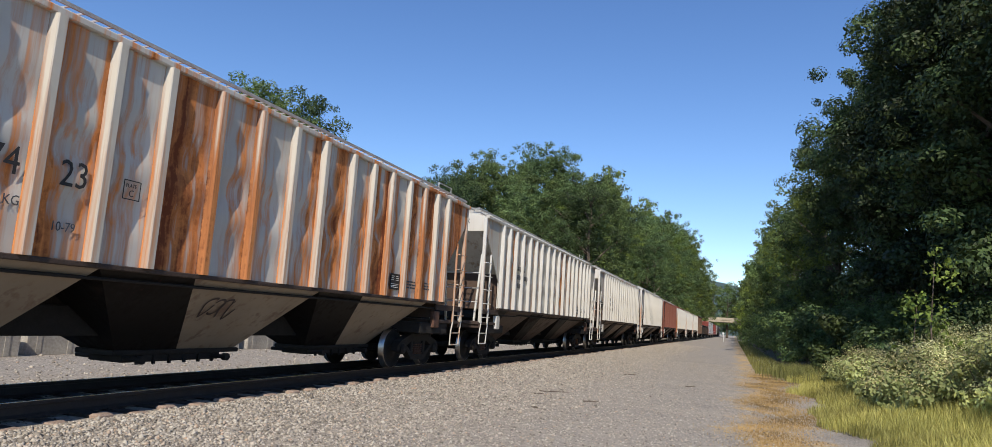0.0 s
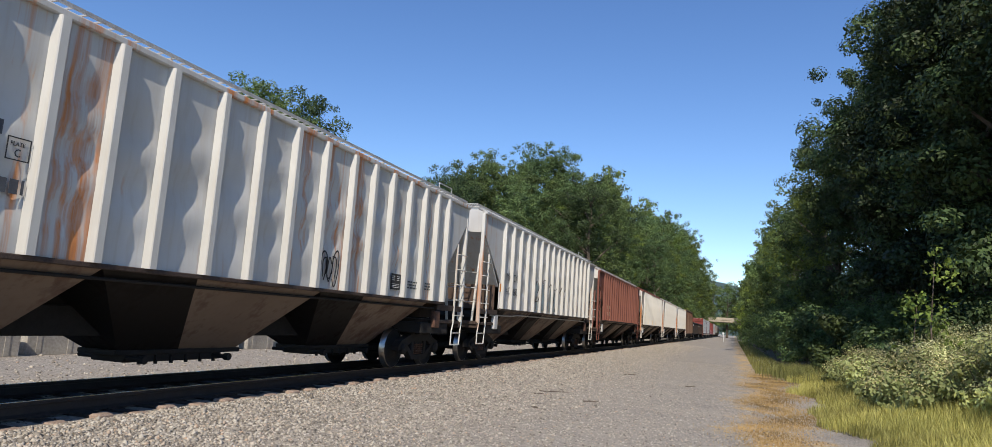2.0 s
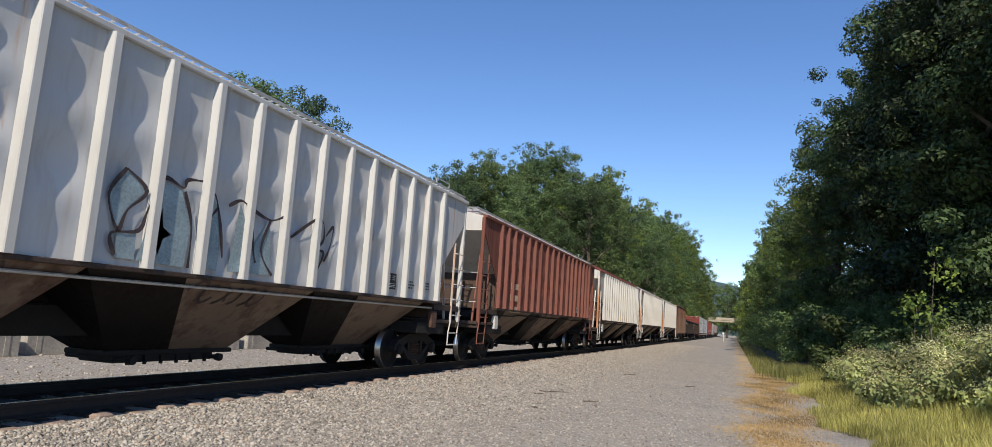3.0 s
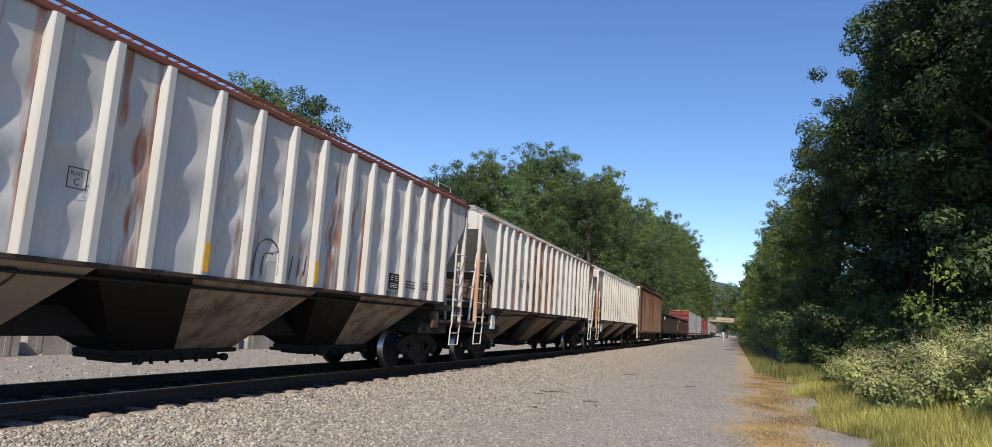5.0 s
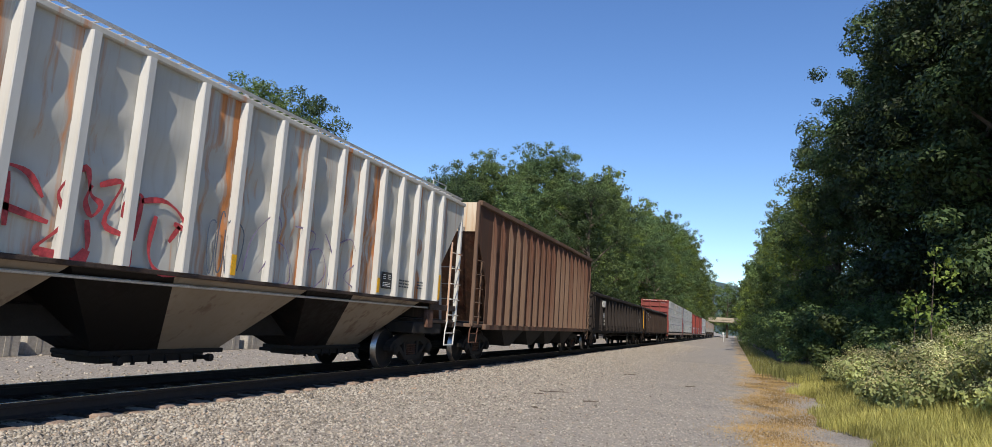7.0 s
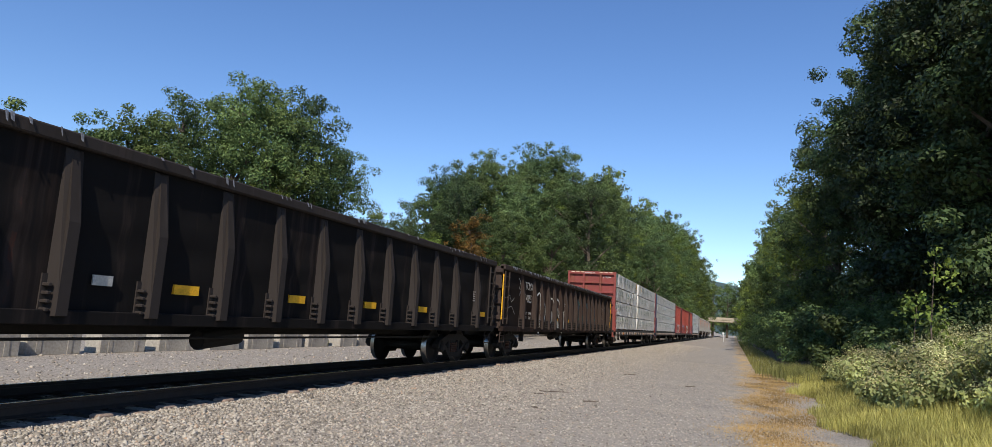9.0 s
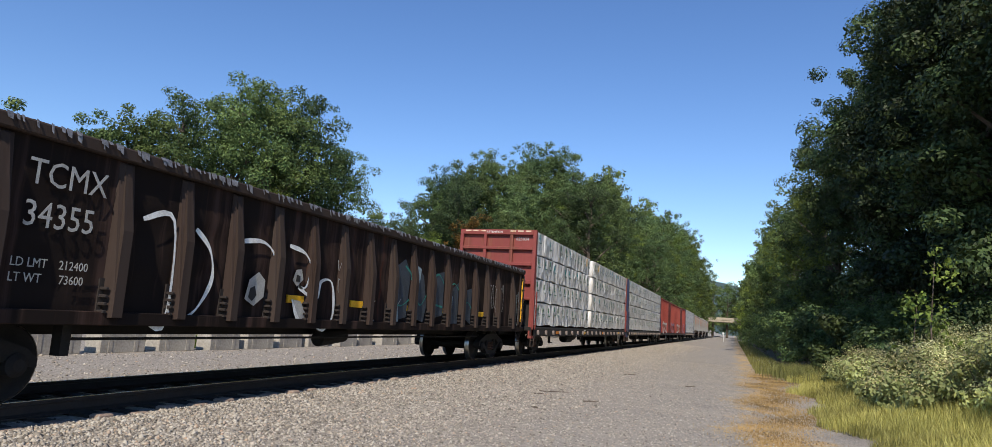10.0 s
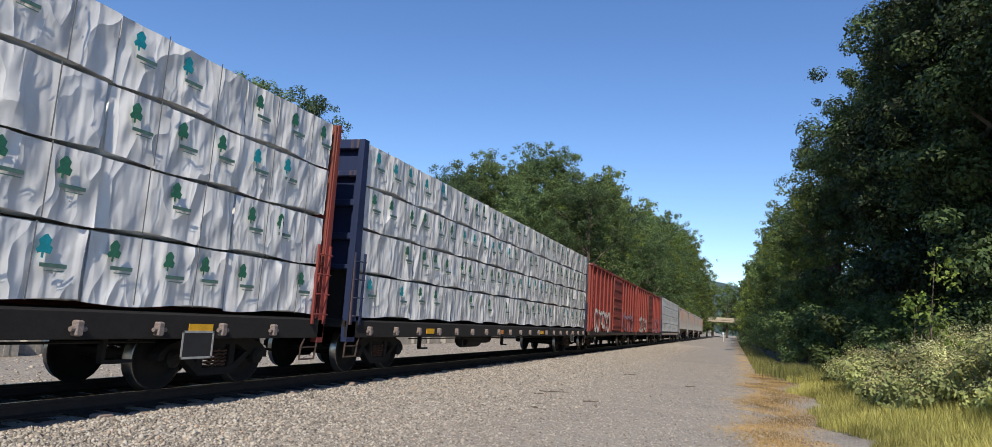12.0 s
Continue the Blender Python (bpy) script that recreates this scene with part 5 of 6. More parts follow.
def wrap_mat():
    """Slack white plastic sheet: sharp diagonal creases, slightly dusty."""
    m, t, p = nodes("white_plastic_wrap")
    v = coords(t, (1.0, 1.0, 0.55))
    v.node.inputs["Rotation"].default_value = (0, radians(28), 0)
    a = maths(t, "ABSOLUTE", maths(t, "SUBTRACT", noise_at(t, v, 1.7, 2, 0.4), 0.5))
    b = maths(t, "ABSOLUTE", maths(t, "SUBTRACT", noise_at(t, coords(t, (2.2, 1, 0.5)), 1.6, 2, 0.4), 0.5))
    h = maths(t, "SUBTRACT", 1.0, maths(t, "ADD", maths(t, "MULTIPLY", a, 2.4), b))
    t.links.new(ramp(t, noise_at(t, coords(t), 1.3), [(0.35, (0.62, 0.615, 0.60)), (0.65, (0.77, 0.765, 0.75))]), p.inputs["Base Color"])
    p.inputs["Roughness"].default_value = 0.33
    bump(t, p, h, 0.85, 0.12)
    return m


M["wrap"] = wrap_mat()
M["mark"] = plain("green_print", (0.03, 0.15, 0.09), 0.5, vary=0.3)
M["mark_teal"] = plain("teal_print", (0.01, 0.27, 0.32), 0.5, vary=0.3)
M["mark_dark"] = plain("dark_green_print", (0.09, 0.17, 0.14), 0.5, vary=0.3)
M["strap"] = plain("grey_strap", (0.18, 0.18, 0.18), 0.5)
M["spray_pale"] = plain("pale_teal_spray", (0.26, 0.33, 0.35), 0.6, vary=0.3, scale=4)
M["spray_red"] = plain("red_spray", (0.48, 0.055, 0.06), 0.6, vary=0.4, scale=3)
M["spray_black"] = plain("black_spray", (0.05, 0.035, 0.035), 0.7, vary=0.5, scale=4)
M["spray_mauve"] = plain("mauve_spray", (0.28, 0.22, 0.30), 0.7, vary=0.5, scale=4)
M["spray_faint"] = plain("faded_blue_grey_spray", (0.035, 0.045, 0.058), 0.7, vary=0.4, scale=4)
M["spray_teal"] = plain("teal_spray", (0.02, 0.20, 0.16), 0.6, vary=0.4, scale=4)
M["spray_grey"] = plain("grey_spray", (0.13, 0.145, 0.17), 0.6, vary=0.4, scale=4)
RUST, ORANGE = (0.27, 0.075, 0.022), (0.42, 0.14, 0.035)
M["rusty_white"] = car_paint("rusty_white_paint", (0.56, 0.53, 0.48), (0.50, 0.155, 0.032), 0.70, 1, dark=(0.14, 0.034, 0.012))
M["rusty_white2"] = car_paint("rust_streaked_cream_paint", (0.52, 0.50, 0.45), (0.34, 0.11, 0.025), 0.34, 2)
M["white3"] = car_paint("dull_white_paint", (0.55, 0.545, 0.525), ORANGE, 0.12, 3, dirt=0.4)
M["white4"] = car_paint("grey_white_paint", (0.53, 0.53, 0.525), ORANGE, -0.05, 4, dirt=0.3)
M["brown5"] = car_paint("red_brown_paint", (0.20, 0.072, 0.05), (0.12, 0.04, 0.028), 0.45, 5)
M["rust6"] = car_paint("pale_grey_paint_with_rust", (0.56, 0.555, 0.54), RUST, 0.22, 6)
M["rust7"] = car_paint("rust_run_grey_paint", (0.56, 0.55, 0.52), (0.36, 0.10, 0.024), 0.44, 7)
M["cream8"] = car_paint("cream_paint", (0.53, 0.51, 0.455), ORANGE, 0.30, 8)
M["brown9"] = car_paint("brown_paint", (0.085, 0.05, 0.036), (0.10, 0.045, 0.027), 0.5, 9, rough=0.8, gloss=0.2)
M["brown_rib"] = car_paint("dusty_brown_rib_paint", (0.16, 0.105, 0.075), (0.12, 0.055, 0.035), 0.4, 25, rough=0.8, gloss=0.2)
M["cream_rust"] = car_paint("cream_and_rust", (0.62, 0.52, 0.38), ORANGE, 0.5, 10)
M["gon_black"] = car_paint("worn_black_paint", (0.010, 0.009, 0.009), (0.022, 0.015, 0.012), 0.3, 11, rough=0.8, gloss=0.12)
M["gon_brown"] = car_paint("dark_brown_paint", (0.016, 0.011, 0.0095), (0.04, 0.022, 0.016), 0.4, 12, rough=0.8, gloss=0.12)
M["gon_rib"] = car_paint("faded_brown_paint", (0.038, 0.032, 0.030), (0.034, 0.025, 0.02), 0.35, 13, rough=0.8, gloss=0.15)
M["gon_rib2"] = car_paint("brown_rib_paint", (0.052, 0.038, 0.032), (0.045, 0.028, 0.021), 0.35, 14, rough=0.8, gloss=0.15)
M["red"] = car_paint("oxide_red_paint", (0.235, 0.05, 0.043), (0.16, 0.05, 0.03), 0.2, 15)
M["blue"] = car_paint("navy_paint", (0.016, 0.027, 0.075), (0.1, 0.06, 0.04), 0.15, 16)
M["boxred"] = car_paint("faded_red_paint", (0.27, 0.052, 0.042), (0.17, 0.055, 0.035), 0.3, 17)
M["grey_far"] = car_paint("dull_grey_paint", (0.23, 0.23, 0.225), RUST, 0.15, 27)
M["trim_white"] = car_paint("white_rib_paint", (0.60, 0.595, 0.565), ORANGE, 0.20, 18)
M["trim_rust"] = car_paint("rusty_rib_paint", (0.57, 0.53, 0.46), ORANGE, 0.46, 19)
M["end_white"] = car_paint("white_end_paint", (0.62, 0.60, 0.55), (0.26, 0.17, 0.10), 0.08, 20)
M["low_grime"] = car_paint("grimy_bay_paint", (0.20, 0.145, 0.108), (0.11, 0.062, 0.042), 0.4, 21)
# Sooty bays of one car, and the shade painted on end bulkheads.
M["low_dim"] = car_paint("sooty_bay_and_end_shade_paint", (0.085, 0.055, 0.04), (0.05, 0.03, 0.02), 0.4, 28)
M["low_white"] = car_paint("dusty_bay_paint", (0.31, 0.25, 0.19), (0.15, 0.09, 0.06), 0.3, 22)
# Shade painted into the bay slopes and the plates behind them.
M["low_dark"] = car_paint("shaded_slope_paint", (0.013, 0.011, 0.010), (0.016, 0.011, 0.009), 0.4, 24, gloss=0.15)
M["red_roof"] = car_paint("red_brown_roof", (0.22, 0.075, 0.055), (0.14, 0.05, 0.03), 0.4, 23)

LINE, EVEN = rib_line(), rib_line(True)
FIRST, PITCH = 0.50, 18.07
H = -1.53 - 0.022      # face of the near side sheets
S0 = [FIRST + PITCH * i + d for i, d in enumerate((-0.03, 0.07, 0.17, 0.05, 0.15, 0.33, 0.04, 0.16, 0.0))]

c = covered_hopper(S0[0], M["rusty_white"], M["trim_rust"], "white covered hopper car heavily streaked with orange rust", 1, end_paint=M["end_white"], low=M["low_white"])
lettering("74", c, 3.95, H, 2.43, 0.42, M["black"])
lettering("23", c, 4.74, H, 2.43, 0.42, M["black"])
lettering("0 KG", c, 4.08, H, 2.12, 0.15, M["ink"])
lettering("10-79", c, 4.72, H, 1.93, 0.15, M["ink"])
plate_mark(c, 5.56, H, 2.43)
scrawl(c, 7.6, -1.515, 1.05, 0.7, 0.3, M["spray_black"], 8, 0.014, 4, lean=1.121)
c = covered_hopper(S0[1], M["rusty_white2"], M["trim_white"], "cream covered hopper car with brown rust runs", 2, end_paint=M["end_white"], low=M["low_dim"])
lettering("AEQX", c, -0.02, -0.45, 4.08, 0.2, M["ink"], True)
bars(c, 2.95, H, 2.95, 1.4, 3, M["ink"], 0.15, 3)
c = covered_hopper(S0[2], M["white3"], M["trim_white"], "off-white covered hopper car with light rust", 3, end_paint=M["end_white"], low=M["low_grime"])
lettering("AEQX", c, -0.02, -0.45, 4.10, 0.19, M["ink"], True)
lettering("4714", c, -0.02, -0.45, 3.90, 0.19, M["ink"], True)
bars(c, 2.95, H, 2.8, 1.4, 3, M["ink"], 0.15, 7)
plate_mark(c, 4.1, H, 2.57)
scrawl(c, 9.75, H - 0.01, 1.72, 0.55, 0.65, M["black"], 61, 0.016, 3)
scrawl(c, 9.8, H - 0.01, 1.75, 0.45, 0.5, M["black"], 63, 0.014, 3)
c = covered_hopper(S0[3], M["white4"], M["trim_white"], "clean light grey covered hopper car with tagged bays", 4, end_paint=M["white4"], low=M["low_grime"], panel=3.80, eave=4.40, deep=False, even=True)
lettering("MWCX  462680", c, -0.02, 1.15, 4.02, 0.21, M["black"], True)
lettering("MW", c, LINE[1] + 0.12, H, 2.55, 0.36, M["ink"])
lettering("CX", c, LINE[2] + 0.12, H, 2.55, 0.36, M["ink"])
lettering("462", c, LINE[1] + 0.12, H, 2.1, 0.36, M["ink"])
lettering("680", c, LINE[2] + 0.12, H, 2.1, 0.36, M["ink"])
part("patch", Shape().box(1.6, 1.95, H - 0.004, H, 2.15, 2.4), M["orange"], c, "small orange patch")
piece(c, H - 0.012, M["spray_pale"], ((5.72, 2.80), (5.52, 2.45), (5.70, 2.05), (5.82, 2.35), (6.05, 2.58)), ((6.25, 2.78), (6.62, 2.70), (6.84, 2.25), (6.80, 1.70), (6.02, 1.72), (6.15, 2.2)),
      ((7.15, 2.75), (7.30, 2.60), (7.42, 2.0), (7.40, 1.70), (7.20, 1.72)), ((5.72, 1.72), (5.70, 2.0), (5.98, 2.05), (6.0, 1.72)), ((7.75, 2.75), (8.10, 2.1), (8.45, 2.62), (8.60, 1.74), (7.62, 1.72)))
piece(c, H - 0.012, M["spray_grey"], ((6.33, 2.42), (6.38, 2.18), (6.52, 2.10), (6.40, 2.03), (6.34, 1.80), (6.28, 2.03), (6.14, 2.08), (6.28, 2.18)))
strokes(c, H - 0.022, M["spray_black"], 0.028, ((5.72, 2.80), (5.52, 2.45), (5.70, 2.05), (5.80, 2.30), (6.05, 2.58), (5.72, 2.80)), ((5.70, 1.75), (5.62, 2.0), (6.0, 2.08), (6.1, 2.35), (6.28, 2.80), (6.62, 2.74), (6.68, 2.86), (6.95, 2.9)),
        ((6.66, 2.70), (6.84, 2.25), (6.86, 1.70)), ((7.05, 2.35), (7.18, 2.78), (7.36, 2.4), (7.48, 1.9)), ((7.15, 1.75), (7.12, 2.3), (7.30, 2.6)), ((7.50, 2.66), (7.75, 2.78), (8.0, 2.7), (8.48, 2.6), (8.92, 2.78)), ((8.0, 2.65), (8.12, 2.1), (8.2, 1.9)),
        ((8.46, 2.6), (8.3, 2.1), (8.62, 1.74)), ((9.0, 2.4), (9.78, 2.84), (9.95, 2.5), (9.75, 2.3), (9.98, 2.25), (9.82, 1.9)), ((10.0, 2.1), (10.15, 2.35), (10.22, 2.75), (10.0, 2.55)), label="black sprayed letter outline")
scrawl(c, 3.0, -1.515, 1.2, 1.6, 0.35, M["spray_black"], 22, 0.02, 6, lean=1.121)
scrawl(c, 7.2, -1.515, 1.2, 1.6, 0.35, M["spray_black"], 23, 0.02, 6, lean=1.121)
c = covered_hopper(S0[4], M["brown5"], M["brown5"], "red-brown covered hopper car with worn paint", 5, end_paint=M["end_white"], low=M["low_grime"])
bars(c, 2.7, H, 2.3, 1.2, 3, M["cream_rust"], 0.2, 9)
c = covered_hopper(S0[5], M["rust6"], M["trim_white"], "grey-white covered hopper car with rust patches and red roof edge", 6, roof=M["red_roof"], end_paint=M["end_white"], low=M["low_white"], stripe=((0, 0.9), (3, 0.4), (7, 0.4), (10, 0.4)))
lettering("MW", c, LINE[1] + 0.12, H, 2.75, 0.38, M["ink"])
lettering("CX", c, LINE[2] + 0.12, H, 2.75, 0.38, M["ink"])
lettering("462", c, LINE[1] + 0.12, H, 2.3, 0.38, M["ink"])
lettering("270", c, LINE[2] + 0.12, H, 2.3, 0.38, M["ink"])
plate_mark(c, 4.87, H, 2.42)
lettering("LD LMT", c, LINE[1] + 0.15, H, 2.08, 0.11, M["ink"])
lettering("LT WT", c, LINE[1] + 0.15, H, 1.92, 0.11, M["ink"])
lettering("NEW 11-82", c, 12.3, H, 1.66, 0.13, M["ink"])
strokes(c, H - 0.012, M["ink"], 0.018, ((8.05, 1.7), (8.1, 2.15), (8.35, 2.3), (8.62, 2.15), (8.65, 1.75)), ((8.25, 1.7), (8.28, 2.05), (8.5, 2.08)), ((8.95, 1.7), (9.0, 2.1)), ((9.15, 1.75), (9.2, 2.1)), ((9.35, 1.8), (9.38, 2.15)), label="dark sprayed line")
scrawl(c, 2.8, -1.515, 1.15, 1.8, 0.4, M["spray_black"], 32, 0.02, 6, lean=1.121)
c = covered_hopper(S0[6], M["rust7"], M["trim_white"], "pale covered hopper car with dark rust runs between white ribs", 7, end_paint=M["end_white"], low=M["low_grime"])
lettering("AEQX", c, -0.02, -0.45, 4.10, 0.2, M["ink"], True)
lettering("4776", c, -0.02, -0.45, 3.90, 0.2, M["ink"], True)
lettering("47", c, 4.0, H, 2.41, 0.42, M["ink"])
lettering("76", c, 4.74, H, 2.41, 0.42, M["ink"])
plate_mark(c, 5.69, H, 2.43)
scrawl(c, 5.45, H - 0.01, 1.80, 0.45, 0.4, M["black"], 66, 0.010, 4)
c = covered_hopper(S0[7], M["cream8"], M["trim_white"], "cream covered hopper car with red graffiti", 8, end_paint=M["white4"], low=M["low_white"], panel=3.92, deep=False, stripe=((0, 0.7), (8, 0.3), (13, 0.3), (17, 0.6)))
lettering("AEX", c, -0.02, -0.3, 4.14, 0.17, M["black"], True)
lettering("11934", c, -0.02, -0.2, 3.96, 0.17, M["black"], True)
lettering("AE", c, LINE[1] + 0.12, H, 2.7, 0.34, M["ink"])
lettering("X", c, LINE[2] + 0.12, H, 2.7, 0.34, M["ink"])
lettering("119", c, LINE[1] + 0.12, H, 2.28, 0.34, M["ink"])
lettering("34", c, LINE[2] + 0.12, H, 2.28, 0.34, M["ink"])
strokes(c, H - 0.02, M["spray_red"], 0.034, ((4.2, 2.3), (4.45, 2.5), (4.75, 2.48), (4.95, 2.25)), ((4.3, 2.15), (5.05, 2.0)), ((4.55, 2.45), (4.6, 1.9)), ((5.05, 1.68), (4.95, 1.72), (5.25, 2.05), (5.12, 2.35), (5.4, 2.68), (5.5, 2.4), (5.65, 2.3), (5.55, 2.15), (5.45, 2.3), (5.5, 2.5)),
        ((5.5, 2.1), (5.55, 1.8), (5.45, 1.62), (5.3, 1.65)), ((5.6, 2.52), (5.9, 2.6), (5.72, 2.1), (6.1, 1.95), (6.12, 1.62), (6.0, 1.66)), ((6.15, 1.95), (6.2, 2.5), (6.0, 2.4), (5.95, 2.2)), ((6.2, 2.45), (6.6, 2.5), (6.95, 2.25), (7.06, 1.7)),
        ((6.45, 2.3), (6.4, 1.85), (6.6, 1.6), (7.05, 1.62)), ((6.75, 2.25), (6.98, 2.18)), ((6.85, 2.22), (6.7, 2.0)), label="red sprayed letter line")
piece(c, H - 0.016, M["spray_red"], ((4.96, 1.74), (5.2, 1.72), (5.3, 1.62), (5.02, 1.62)), ((5.36, 1.62), (5.5, 1.78), (5.6, 1.75), (5.56, 1.6)))
strokes(c, H - 0.02, M["spray_mauve"], 0.016, ((8.15, 1.75), (8.3, 2.3), (8.75, 2.7), (8.95, 2.5), (8.7, 2.0), (8.5, 1.75)), ((8.75, 2.3), (9.1, 2.2), (9.3, 1.7), (8.95, 1.6)), ((9.3, 2.6), (9.9, 2.55), (9.75, 2.1), (9.7, 1.65)), ((9.6, 2.2), (10.1, 2.3), (10.3, 1.9), (9.95, 1.6)),
        ((10.2, 2.6), (10.5, 2.2), (10.45, 1.7)), ((10.7, 2.5), (11.1, 2.6), (11.3, 2.2), (10.9, 1.9), (11.3, 1.7)), label="faded mauve sprayed line")
scrawl(c, 7.35, H - 0.02, 1.65, 0.75, 0.95, M["spray_grey"], 49, 0.012, 4)
open_hopper(S0[8], M["brown9"], M["brown_rib"], "brown open-top hopper car with rusted ribs", 9)
g = gondola(162.48, 20.7, M["gon_black"], M["gon_rib"], "black gondola car with tall side ribs and yellow reflectors", 10, [2.34] + [3.82 + 1.25 * i for i in range(12)] + [19.15], rough_top=40)
lettering("202396", g, 2.52, -1.475, 1.76, 0.37, M["white"])
part("logo_shape", Shape().prism([(2.62, 2.36), (2.98, 2.36), (3.12, 2.72), (2.76, 2.72)], 1, -1.485, -1.47).prism([(3.10, 2.36), (3.62, 2.36), (3.74, 2.72), (3.22, 2.72)], 1, -1.485, -1.47), M["white"], g, "plain white slanted emblem")
lettering("LD LMT", g, 2.5, -1.475, 1.54, 0.15, M["galv"])
lettering("217200", g, 3.28, -1.475, 1.54, 0.15, M["galv"])
lettering("LT WT", g, 2.5, -1.475, 1.35, 0.15, M["galv"])
lettering("68800", g, 3.32, -1.475, 1.35, 0.15, M["galv"])
part("notice_plate", Shape().box(6.75, 7.02, -1.46, -1.44, 1.38, 1.50), M["galv"], g, "small white notice plate")
bars(g, 18.9, -1.47, 2.0, 0.4, 5, M["galv"], 0.032, 4)
g = gondola(184.0, 20.4, M["gon_brown"], M["gon_rib2"], "dark brown gondola car with graffiti and torn liner edge", 11, [2.15] + [3.66 + 1.0 * i for i in range(15)] + [19.16], rough_top=260)
lettering("TCMX", g, 2.43, -1.475, 2.40, 0.40, M["galv"])
lettering("34355", g, 2.43, -1.475, 1.95, 0.40, M["galv"])
lettering("LD LMT    212400", g, 2.38, -1.475, 1.52, 0.14, M["galv"])
lettering("LT WT      73600", g, 2.38, -1.475, 1.36, 0.14, M["galv"])
part("reflector", Shape().box(20.3, 20.36, -1.50, -1.42, 1.25, 2.75), M["yellow"], g, "yellow upright stripe")
part("reflector", Shape().box(0.0, 0.05, -1.47, -1.40, 1.3, 2.75), M["yellow"], g, "yellow upright stripe")
strokes(g, -1.478, M["white"], 0.034, ((3.95, 2.25), (4.45, 2.3), (4.5, 0.98), (4.15, 1.0)), ((4.85, 2.25), (5.15, 2.0), (5.25, 1.6), (5.05, 1.2), (4.8, 1.0)), ((5.75, 2.2), (6.3, 2.25), (6.65, 2.0), (6.85, 1.5), (6.65, 1.05), (6.3, 0.95)),
        ((6.95, 2.28), (7.4, 2.2), (7.62, 1.95), (7.5, 1.62), (7.3, 1.62), (7.85, 1.42), (7.95, 1.75), (8.3, 1.75), (8.42, 1.2), (8.2, 0.92), (7.9, 0.95), (7.4, 1.05), (7.15, 1.4)), label="white sprayed letter outline")
piece(g, -1.474, M["galv"], ((5.98, 1.35), (6.05, 1.65), (6.25, 1.78), (6.42, 1.66), (6.42, 1.4), (6.2, 1.25)), ((7.12, 1.72), (7.2, 1.9), (7.35, 1.92), (7.42, 1.75), (7.25, 1.62)), ((7.15, 1.4), (7.4, 1.38), (7.7, 1.02), (7.45, 0.98)))
piece(g, -1.480, M["black"], ((6.05, 1.38), (6.08, 1.52), (6.18, 1.56), (6.24, 1.42), (6.15, 1.32)), ((7.2, 1.7), (7.22, 1.82), (7.32, 1.8), (7.32, 1.7)))
strokes(g, -1.478, M["galv"], 0.012, ((8.45, 2.2), (8.5, 2.0), (8.6, 2.2), (8.7, 2.0), (8.8, 2.25)), ((8.5, 1.85), (8.55, 1.6), (8.75, 1.75), (8.5, 1.85)), ((9.6, 1.6), (9.7, 1.2), (9.95, 1.1)), ((9.65, 1.4), (9.95, 1.5)), ((10.6, 1.9), (10.65, 1.5), (10.8, 1.7), (10.9, 1.45), (11.1, 1.6)),
        ((1.6, 2.75), (1.8, 2.6), (1.7, 2.4), (1.9, 2.35), (1.75, 2.15)), ((0.4, 2.0), (0.7, 2.1), (0.9, 1.9), (1.2, 2.05)), ((0.5, 1.6), (0.9, 1.75), (1.3, 1.5)), label="thin pale paint-pen tag")
piece(g, -1.473, M["spray_faint"], ((10.75, 1.1), (10.8, 2.3), (11.2, 2.5), (11.5, 2.2), (11.4, 1.2)), ((11.75, 1.2), (11.8, 2.4), (12.2, 2.2), (12.45, 1.5), (12.3, 1.1)), ((12.8, 1.2), (12.85, 2.3), (13.4, 2.4), (13.45, 1.3)), ((13.8, 1.1), (13.75, 1.9), (14.4, 2.2), (14.45, 1.1)), ((14.8, 1.3), (14.85, 2.0), (15.4, 2.1), (15.4, 1.1)))
piece(g, -1.475, M["spray_pale"], ((10.72, 1.08), (10.75, 1.4), (10.95, 1.5), (11.05, 1.1)), ((11.82, 2.1), (11.85, 2.4), (12.05, 2.35), (12.0, 2.0)), ((13.78, 1.5), (13.82, 1.85), (14.05, 1.8), (14.0, 1.45)))
strokes(g, -1.478, M["spray_teal"], 0.022, ((10.7, 1.55), (11.1, 1.45), (11.5, 1.6)), ((11.2, 2.35), (11.5, 2.2), (11.55, 2.05)), ((11.75, 1.7), (12.1, 1.5), (12.4, 1.75)), ((12.75, 2.2), (13.1, 2.3), (13.4, 2.1)), ((12.9, 1.55), (13.4, 1.5)), ((13.75, 2.0), (14.1, 2.15), (14.4, 2.0)), ((14.75, 1.5), (15.1, 1.7), (15.4, 1.55)), label="teal sprayed line")
scrawl(g, 16.9, -1.475, 1.5, 1.3, 0.9, M["galv"], 58, 0.009, 7)
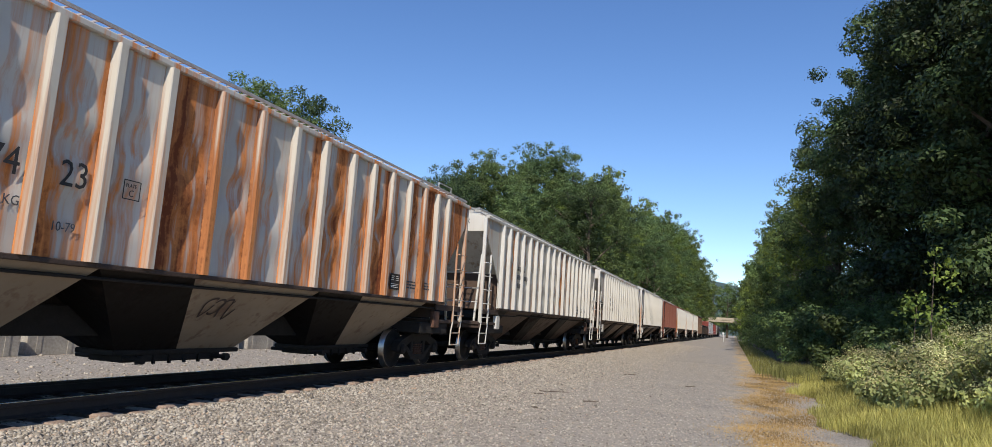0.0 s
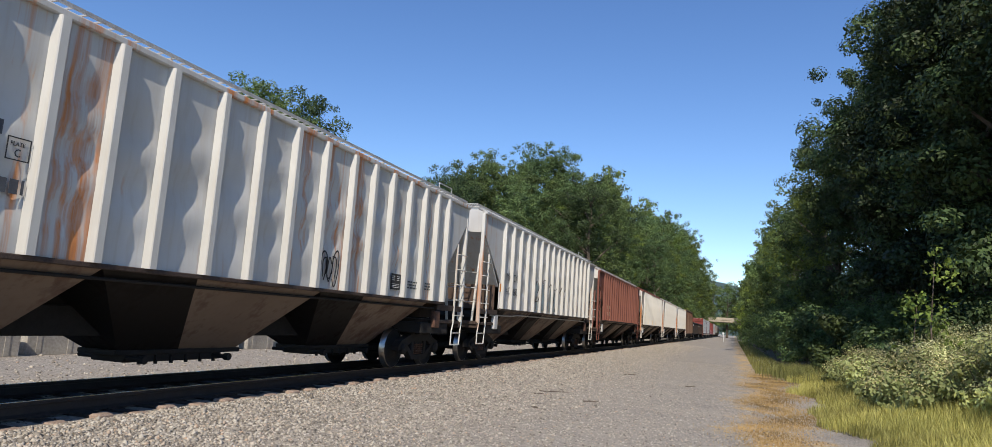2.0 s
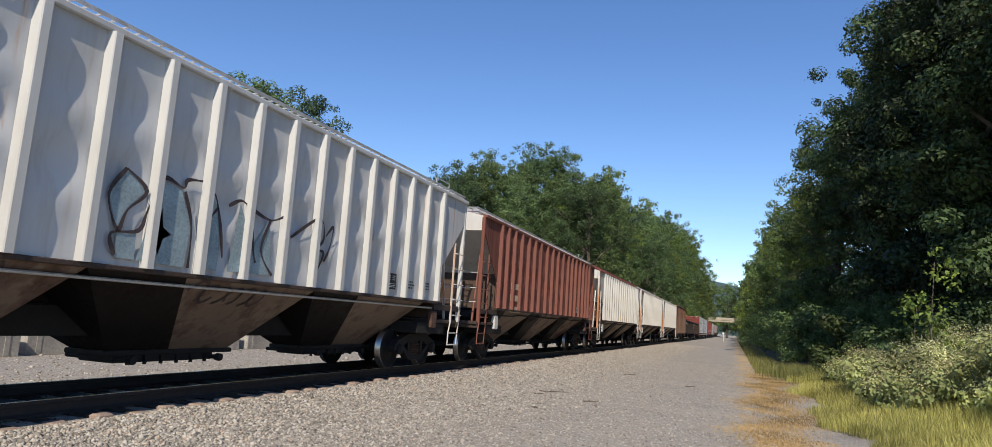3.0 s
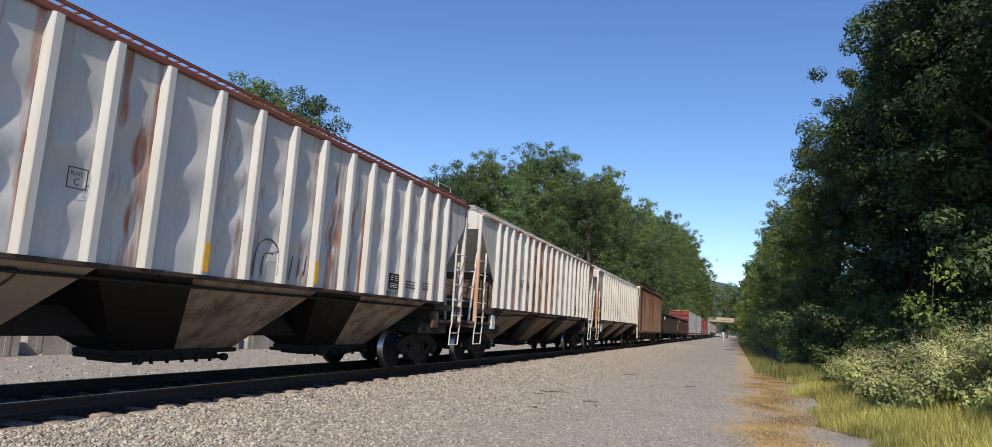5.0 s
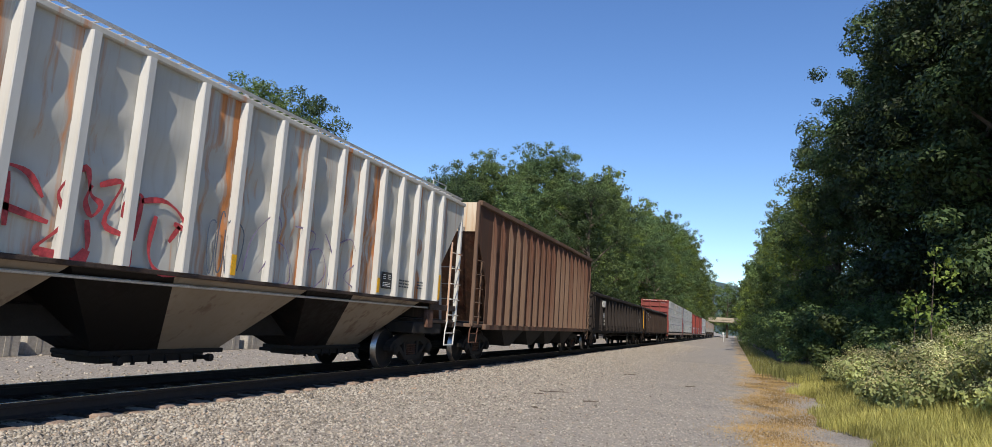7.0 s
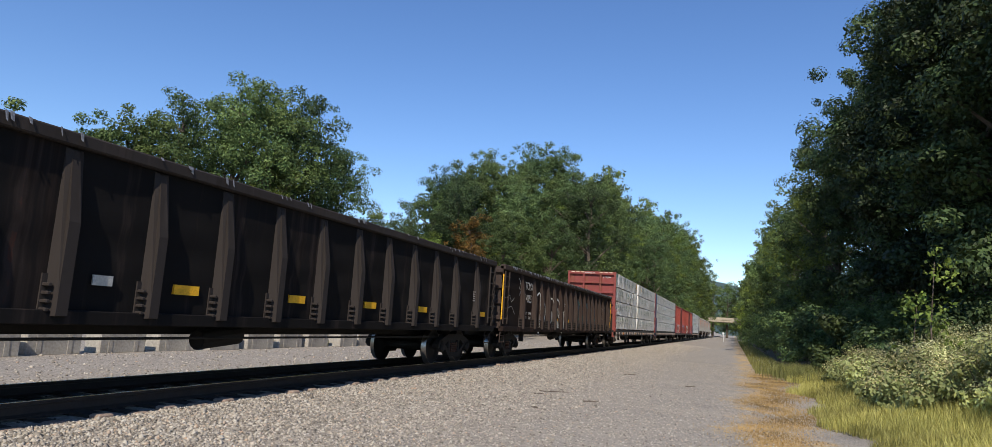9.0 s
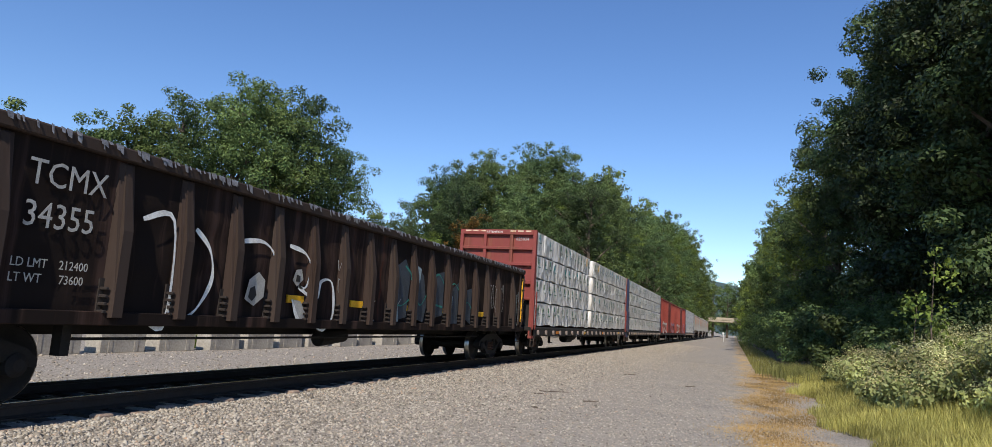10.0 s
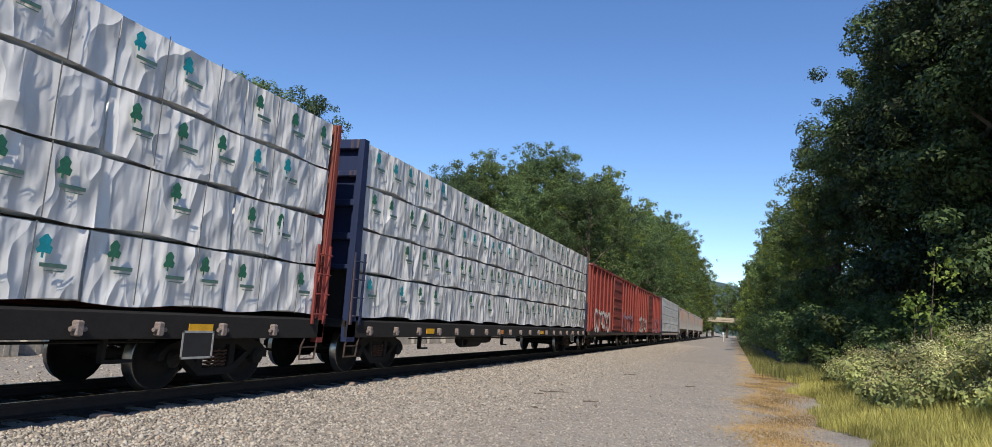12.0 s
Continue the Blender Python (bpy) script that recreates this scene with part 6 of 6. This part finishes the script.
scrawl(g, 19.3, -1.475, 1.2, 0.7, 1.1, M["spray_pale"], 59, 0.012, 4)
f = centrebeam(205.45, 22.95, M["red"], "red centrebeam flatcar loaded with wrapped lumber", 12, ((0.28, 10.22, 4), (11.18, 22.72, 5)))
lettering("625034", f, 0.134, -0.70, 4.27, 0.17, M["galv"], True)
lettering("LMT 225400", f, 9.25, -1.525, 0.98, 0.085, M["galv"])
lettering("LT WT  60600", f, 9.15, -1.525, 0.87, 0.085, M["galv"])
lettering("ATTENTION", f, -0.003, 0.45, 4.525, 0.115, M["white"], True)
end_lines = Shape()
for k in (0, 1, 2, 6, 7, 8):
    end_lines.box(-0.004, 0.0, 1.3 - 0.3 * k, 1.08 - 0.3 * k, 4.58, 4.63)
part("stencilling", end_lines, M["cream_rust"], f)
for x in (8.95, 12.12):
    tag = tagged(new("paper_tag", Shape().box(x, x + 0.16, -1.575, -1.57, 4.15, 4.52).mesh("paper_tag", M["yellow"])), "yellow paper strip hanging on a lumber pack", "tag")
    LOADS.append((tag, 205.45))
centrebeam(229.2, 22.3, M["blue"], "navy blue centrebeam flatcar loaded with wrapped lumber", 13, ((0.28, 22.0, 9),))
boxcar(252.3, M["boxred"], M["sill"], "faded red boxcar with graffiti along its foot", 14)
boxcar(270.2, M["boxred"], M["sill"], "red boxcar with white graffiti", 15)
centrebeam(288.6, 22.3, M["blue"], "far centrebeam flatcar with wrapped lumber", 16, ((0.28, 22.0, 9),))
for k in range(4):
    covered_hopper(312.4 + PITCH * k, M["grey_far"], M["grey_far"], "grey covered hopper car far down the train", 20 + k, low=M["low_grime"])


def motions():
    """The train rolls towards the camera at one speed; its wheels turn with it."""
    for car, start in CARS + LOADS:
        walk(car, [(t, pose(start - SPEED * t, DC, 0)) for t in (0, 3, 6, 9, 12)])
    turn = -math.degrees(SPEED / 0.457)
    for w, dx in AXLES:
        walk(w, [(i / FPS, pose(dx, 0, 0.457, 0, turn * i / FPS, 0)) for i in range(12 * FPS + 1)])


motions()
